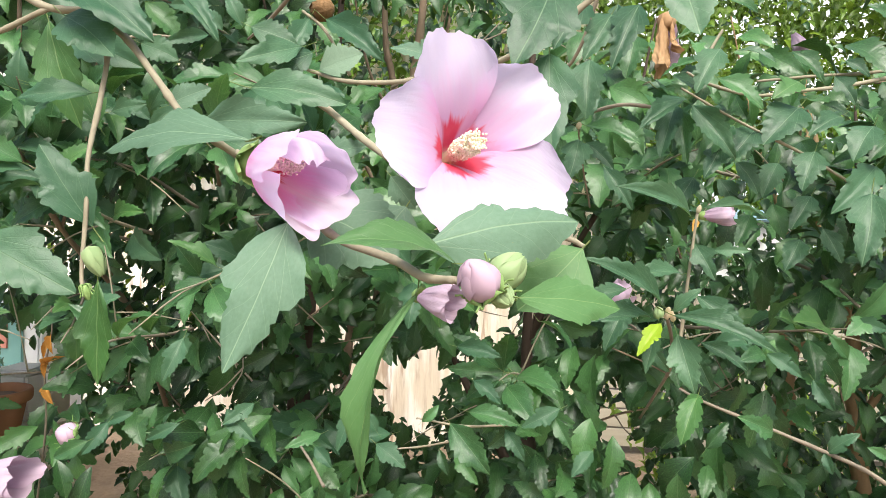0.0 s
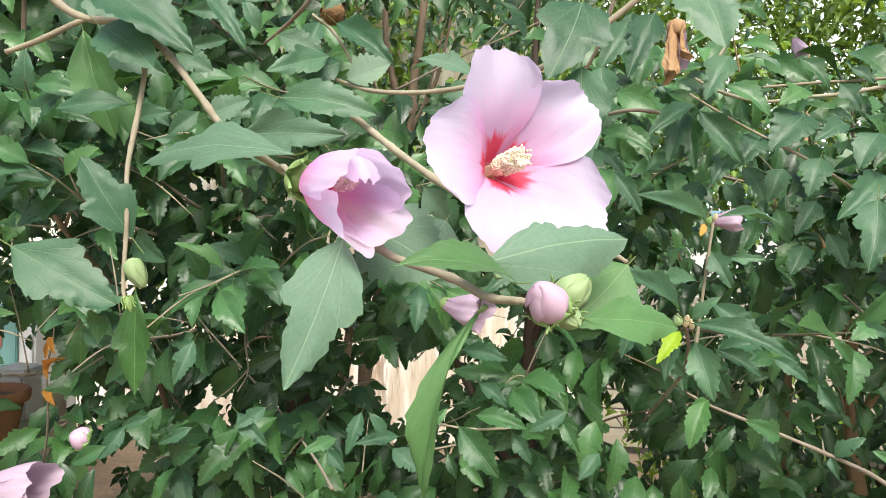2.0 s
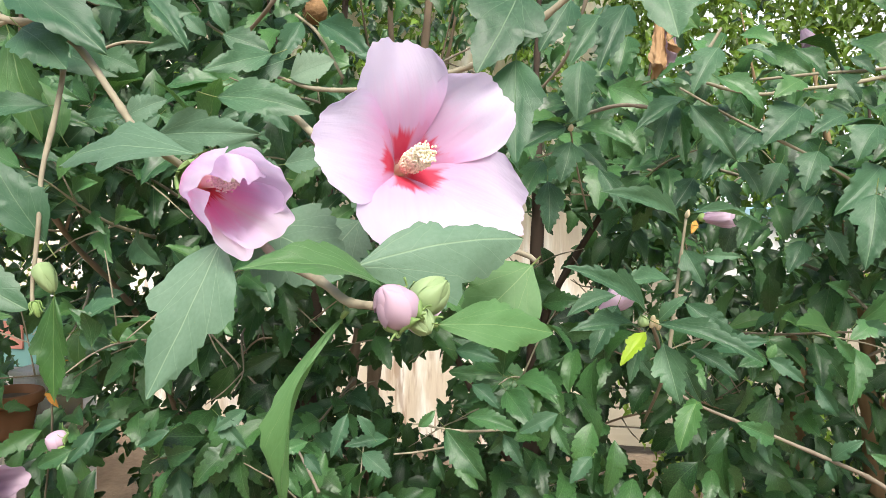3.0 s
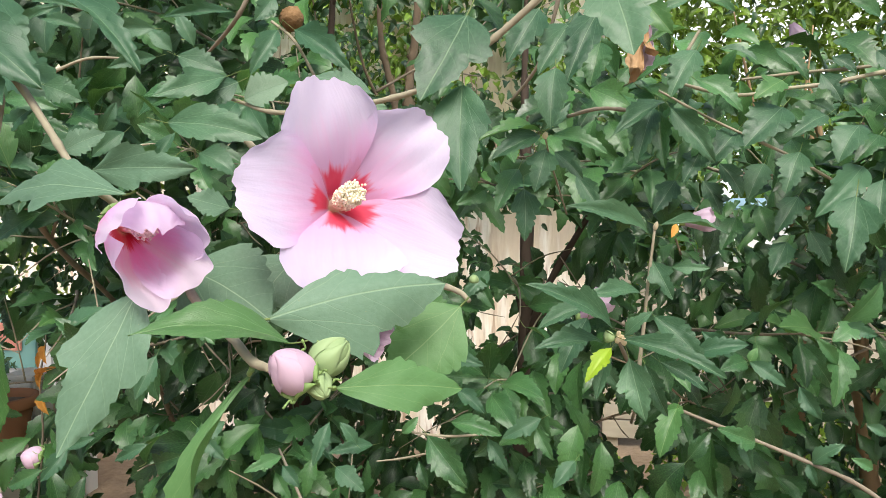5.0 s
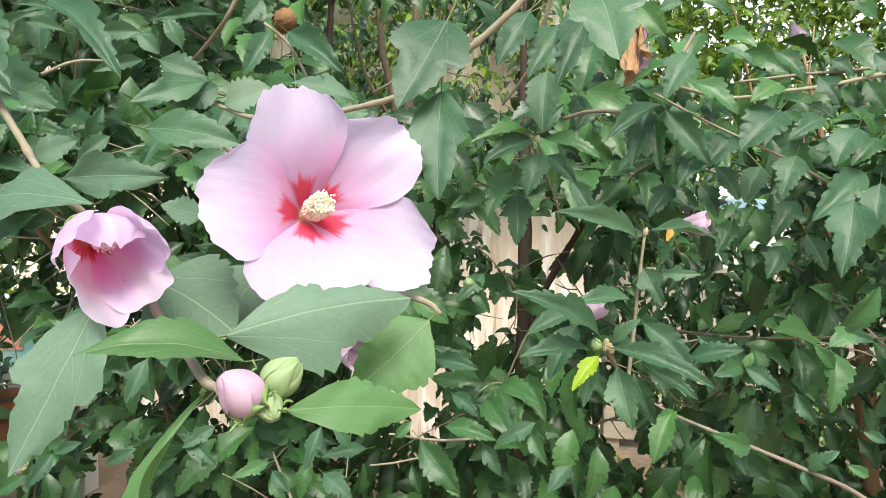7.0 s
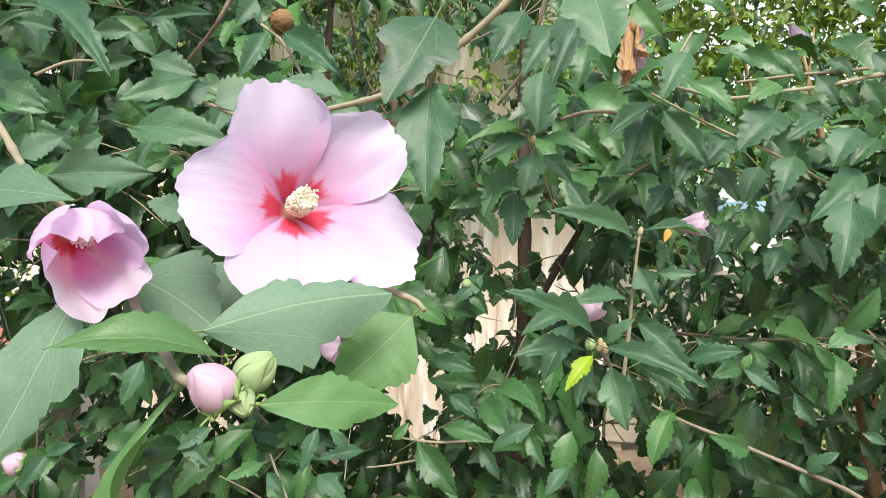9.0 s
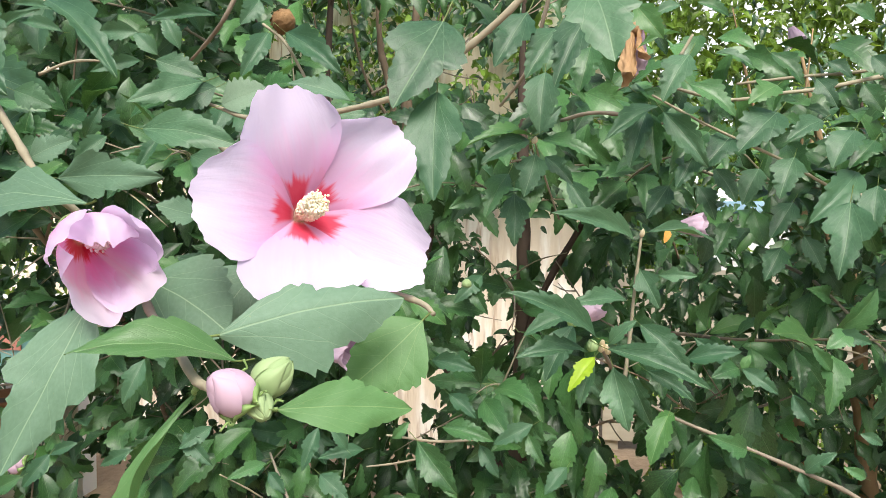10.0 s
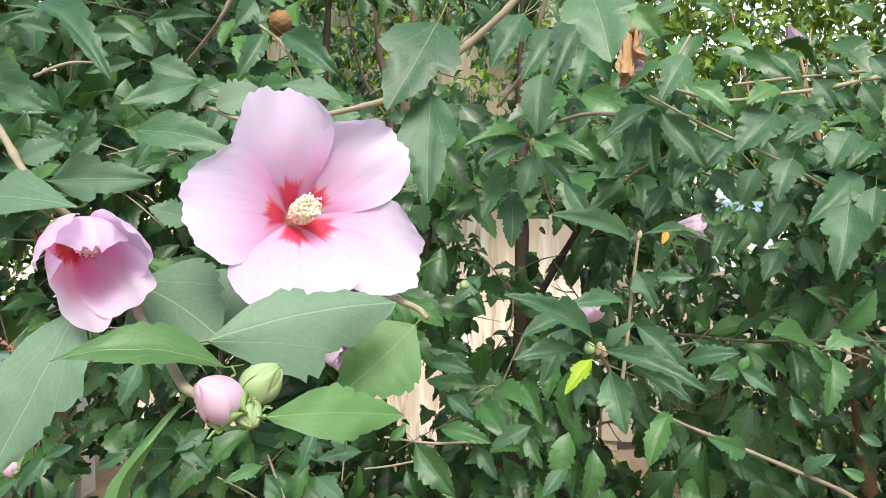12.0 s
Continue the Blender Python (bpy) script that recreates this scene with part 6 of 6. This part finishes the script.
shrub_trunk([(-0.62, 1.9, -0.05, 0.028), (-0.6, 1.9, 0.8, 0.024), (-0.52, 1.85, 1.5, 0.014), (-0.46, 1.8, 2.0, 0.008), (-0.44, 1.8, 2.7, 0.004)], "dark brown leaning shrub trunk", seed=4)
shrub_trunk([(-0.53, 2.12, -0.05, 0.016), (-0.52, 2.12, 0.9, 0.014), (-0.44, 2.12, 1.4, 0.012), (-0.363, 2.12, 1.738, 0.010), (-0.385, 2.12, 1.90, 0.010), (-0.407, 2.12, 2.02, 0.009), (-0.42, 2.12, 2.45, 0.007)], "slender brown upright shrub trunk", GREYBARK, 13)
shrub_trunk([(-0.47, 2.16, -0.05, 0.020), (-0.46, 2.16, 0.9, 0.018), (-0.38, 2.15, 1.4, 0.015), (-0.328, 2.14, 1.72, 0.013), (-0.317, 2.14, 1.90, 0.013), (-0.300, 2.14, 2.02, 0.012), (-0.27, 2.14, 2.45, 0.009)], "slender brown upright shrub trunk", GREYBARK, 14)

rng = random.Random(42)
VARIANTS = [leaf_mesh(k, b, 0.28, 60 + i, 0, 4, LEAF_FAR, 0.0) for i, (k, b) in enumerate((("ovate", 0.8), ("lobed", 0.9), ("lobed", 1.2), ("ovate", 1.2), ("ovate", 0.6), ("diamond", 0.9)))]
COARSE = [leaf_mesh(k, b, 0.4, 80 + i, 0, 2, LEAF_FAR, 0.0) for i, (k, b) in enumerate((("ovate", 0.8), ("lobed", 0.9), ("lobed", 1.3), ("ovate", 1.3), ("narrow", 0.9), ("deep", 0.9)))]


def crown(name, count, lo, hi, mat, label, size=(0.045, 0.085), keep=None, toward=(0.05, -0.75, 0.62), kinds=None):
    """Many leaves joined into one mesh, each hanging outward from the hedge."""
    data = []
    for me in kinds or VARIANTS:
        co = np.empty(len(me.vertices) * 3, dtype=np.float32)
        me.vertices.foreach_get("co", co)
        uv = np.empty(len(me.loops) * 2, dtype=np.float32)
        me.uv_layers[0].data.foreach_get("uv", uv)
        data.append((co.reshape(-1, 3), [tuple(p.vertices) for p in me.polygons], uv.reshape(-1, 2)))
    verts, faces, uvs, made, total = [], [], [], 0, 0
    while made < count:
        p = Vector([rng.uniform(a, b) for a, b in zip(lo, hi)])
        ends = min((p.x - lo[0]) / 0.45, (hi[0] - p.x) / 0.45, (hi[2] - p.z) / 0.4, 1.0)
        if rng.random() > ends or (keep and rng.random() > keep(p)):
            made += 0.25
            continue
        d = Vector((rng.gauss(0, 0.55), rng.gauss(-0.35, 0.4), rng.gauss(-0.6, 0.45))).normalized()
        side = max(-1.0, min(1.0, p.x / 0.5))
        n = (Vector(toward) + side * Vector((0.0, 0.15, 0.22)) + Vector((rng.gauss(0, 0.4), rng.gauss(0, 0.35), rng.gauss(0, 0.35)))).normalized()
        if abs(d.dot(n)) > 0.9:
            continue
        size_ = rng.uniform(*size)
        m = np.array(leaf_pose(p, p + d * size_, n, size_ * rng.uniform(0.42, 0.58)))
        co, fa, uv = data[rng.randrange(len(data))]
        verts.append(co @ m[:3, :3].T + m[:3, 3])
        faces += [tuple(i + total for i in f) for f in fa]
        uvs.append(uv)
        total += len(co)
        made += 1
    me = bpy.data.meshes.new(name)
    me.from_pydata(np.concatenate(verts), [], faces)
    me.uv_layers.new(name="UVMap").data.foreach_set("uv", np.concatenate(uvs).ravel())
    me.polygons.foreach_set("use_smooth", [True] * len(me.polygons))
    me.materials.append(mat)
    return tagged(new(name, me), label, "foliage", kind="stuff")


def hedge_branch(start, ahead, length, count, seed):
    """A branch that grows out of the hedge, with leaves all along it."""
    r = random.Random(seed)
    at, ahead = Vector(start), Vector(ahead).normalized()
    br = thing("hedge_branch", at, "leafy hibiscus branch of the hedge", "branch", "branches of the hedge")
    line = []
    for k in range(7):
        f = k / 6
        p = at + ahead * (length * f) + Vector((0.02 * math.sin(3 * f + seed), 0, -0.12 * length * f * f + 0.012 * math.sin(5 * f + seed)))
        line.append((*p, 0.0034 * (1 - 0.75 * f)))
    part("stem", tube(line, TWIG if seed % 3 else STEM, 6, 3, 0.15, seed), br)
    path = smooth_line(line, 6)
    for k in range(2):
        q = Vector(path[int(len(path) * (0.3 + 0.3 * k))][:3])
        away = (Vector((r.gauss(0, 1), r.gauss(-0.3, 0.5), r.gauss(0.1, 0.7)))).normalized() * r.uniform(0.10, 0.2)
        part("twig", tube([(*q, 0.0016), (*(q + away * 0.5 + Vector((0, 0, 0.012))), 0.0013), (*(q + away), 0.0008)], STEM, 5, 3, 0.2, seed + k), br)
    light = Vector((0.3, -0.82, 0.42)) if at.x < 0.1 or at.z < 1.2 else Vector((0.05, -0.5, 0.88))
    across = ahead.cross(Vector((0, 0, 1))).normalized()
    over = across.cross(ahead)
    for k in range(count):
        whorl = k // 4
        q = path[min(len(path) - 1, int((0.22 + 0.80 * whorl / (count / 4)) * (len(path) - 1)) + k % 2)]
        w = 1.5708 * (k % 4) + 2.4 * whorl + r.gauss(0, 0.3)
        d = (across * math.cos(w) + over * (0.8 * math.sin(w)) + ahead * r.uniform(0.25, 0.7) + Vector((0, 0, r.gauss(-0.42, 0.2)))).normalized()
        n = (light + Vector((r.gauss(0, 0.35), r.gauss(0, 0.25), r.gauss(0, 0.25)))).normalized()
        if abs(d.dot(n)) > 0.9:
            n = Vector((0, -0.3, 1))
        size = r.uniform(0.06, 0.098)
        base = Vector(q[:3]) + d * size * 0.2
        if blocked(base + d * size * 0.5, 0.024):
            continue
        kind = ("lobed", "ovate", "lobed", "diamond", "ovate", "narrow")[r.randrange(6)]
        leaf(br, base, base + d * size, n, size * (0.45 if kind == "narrow" else r.uniform(0.44, 0.58)), kind, (0.6, 0.9, 1.2)[k % 3], 0.28, stalk=0.2, mat=LEAF_FRESH2 if r.random() < 0.1 else LEAF_TEAL if at.x < 0.1 and r.random() < 0.35 else None)


def blocked(p, pad=0.014):
    """Whether a place lies in one of the open gaps."""
    for a, b, r0, r1 in GAPS if p.y > 2.2 else GAPS + WINDOWS:
        f = (p.y - a[1]) / (b[1] - a[1])
        if math.hypot(p.x - a[0] - f * (b[0] - a[0]), p.z - a[2] - f * (b[2] - a[2])) < r0 + f * (r1 - r0) + pad:
            return True
    return False


def clumps(scale, level, soft, open_right=0.0, low_right=0.0, open_top=0.0):
    """Leaves gather in clumps, with open gaps between."""
    def keep(p):
        if blocked(p + Vector((0, -0.01, -0.02))):
            return 0.0
        thick = 0.45 * max(0.0, min(1.0, (-p.x - 0.35) / 0.3)) * max(0.0, min(1.0, (p.z - 1.55) / 0.2))
        gap = -thick + open_right * max(0.0, min(1.0, (p.x - 0.22) / 0.3)) * max(0.0, min(1.0, (p.z - 1.60) / 0.25))
        gap += low_right * max(0.0, min(1.0, (p.x - 0.35) / 0.25)) * max(0.0, min(1.0, (1.32 - p.z) / 0.2))
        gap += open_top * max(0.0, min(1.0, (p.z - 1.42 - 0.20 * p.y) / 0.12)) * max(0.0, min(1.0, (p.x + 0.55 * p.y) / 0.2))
        return min(1.0, max(0.0, 0.5 + (noise.noise(p * scale) + 0.6 * noise.noise(p * scale * 2.7) - level - gap) / soft))
    return keep


def bare_twig(at, ahead, length, seed):
    """A thin leafless twig of the hedge with two or three side shoots."""
    r = random.Random(seed)
    at, ahead = Vector(at), Vector(ahead).normalized()
    tw = thing("bare_twig", at, "thin leafless grey-brown twig inside the hedge", "twig", "bare twigs of the hedge")
    line = [at + ahead * (length * f) + Vector((r.gauss(0, 0.008), r.gauss(0, 0.008), r.gauss(0, 0.008))) for f in (0, 0.25, 0.5, 0.75, 1.0)]
    part("stem", tube([(*p, 0.0026 - 0.0004 * i) for i, p in enumerate(line)], GREYBARK if seed % 2 else TWIG, 6, 4, 0.25, seed), tw)
    for i in (1, 2, 3):
        away = (ahead + Vector((r.gauss(0, 0.7), r.gauss(0, 0.4), r.gauss(0.2, 0.7)))).normalized() * length * r.uniform(0.2, 0.4)
        part("side_shoot", tube([(*line[i], 0.0014), (*(line[i] + 0.5 * away), 0.0012), (*(line[i] + away + Vector((0, 0, 0.01))), 0.0007)], TWIG, 5, 3, 0.25, seed + i, "side_shoot"), tw)


seat = random.Random(9)
for k in range(22):
    x, z = -0.75 + 1.5 * ((k * 0.618) % 1.0), 0.9 + 0.85 * ((k + 0.5) / 22)
    bare_twig((x, seat.uniform(1.3, 1.9), z), (seat.uniform(-1, 1), seat.uniform(-0.4, 0.2), seat.uniform(-0.3, 0.9)), seat.uniform(0.25, 0.45), 300 + k)

for k in range(60):
    x, z = -0.95 + 2.15 * ((k * 0.618) % 1.0), 0.72 + 1.5 * ((k + 0.5) / 60)
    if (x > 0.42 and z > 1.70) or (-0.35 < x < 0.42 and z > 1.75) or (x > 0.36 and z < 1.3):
        continue
    hedge_branch((x, seat.uniform(1.25, 1.5) + (0.08 if x < -0.2 else 0.2 if x < 0.1 or z < 1.05 else 0), z - 0.05), (seat.uniform(-0.7, 0.7), -1.0, seat.uniform(-0.2, 0.7)), seat.uniform(0.34, 0.52), 26, 100 + k)

for k in range(9):
    hedge_branch((-1.0 + 0.085 * k, 1.2 + 0.03 * (k % 3), 1.18 + 0.45 * ((k * 0.618) % 1.0)), (seat.uniform(-0.3, 0.7), -1.0, seat.uniform(-0.1, 0.5)), seat.uniform(0.3, 0.42), 22, 200 + k)

crown("hedge_foliage", 5200, (-1.7, 1.08, 0.35), (2.0, 1.5, 2.5), LEAF_FAR, "dense hibiscus hedge foliage, inner shade in its dark green", (0.06, 0.10), clumps(4.0, 0.02, 0.4, 0.45, 0.62, 0.3))
crown("hedge_foliage", 13500, (-2.1, 1.45, 0.3), (2.5, 2.2, 2.78), LEAF_FAR, "dense hibiscus hedge foliage, inner shade in its dark green", (0.055, 0.095), clumps(3.0, -0.09, 0.4, 0.42, 0.05, 0.2), kinds=COARSE)
crown("hedge_foliage", 18000, (-2.4, 2.2, 0.2), (2.9, 2.7, 2.6), LEAF_FAR, "dense hibiscus hedge foliage, inner shade in its dark green", (0.036, 0.066), clumps(2.6, -0.18, 0.4, 0.42, -0.35, 0.10), kinds=COARSE)
crown("tree_foliage", 16000, (-0.5, 4.65, 0.9), (3.8, 5.9, 3.9), LEAF_SUN, "bright tree foliage beyond the wall, sun and shade in its colour", (0.07, 0.13), clumps(3.5, -0.5, 0.4), kinds=COARSE)
crown("tree_foliage", 7000, (-2.3, 3.8, 1.7), (1.5, 4.26, 3.7), LEAF_SUN, "small leaves between the hedge and the wall, sunlight in their colour", (0.055, 0.095), clumps(3.0, -0.15, 0.4), kinds=COARSE)
crown("tree_foliage", 1300, (-2.8, 2.72, 1.0), (-1.1, 2.95, 2.1), LEAF_SUN, "small leaves at the side of the hedge, sunlight in their yellow-green", (0.03, 0.06), clumps(3.0, -0.1, 0.4), kinds=COARSE)
crown("undergrowth", 1500, (0.3, 3.1, 0.0), (3.0, 4.2, 0.75), LEAF_SUN, "low plants along the fence, sunlight in their yellow-green", (0.05, 0.10), clumps(3.5, 0.0, 0.4), kinds=COARSE)
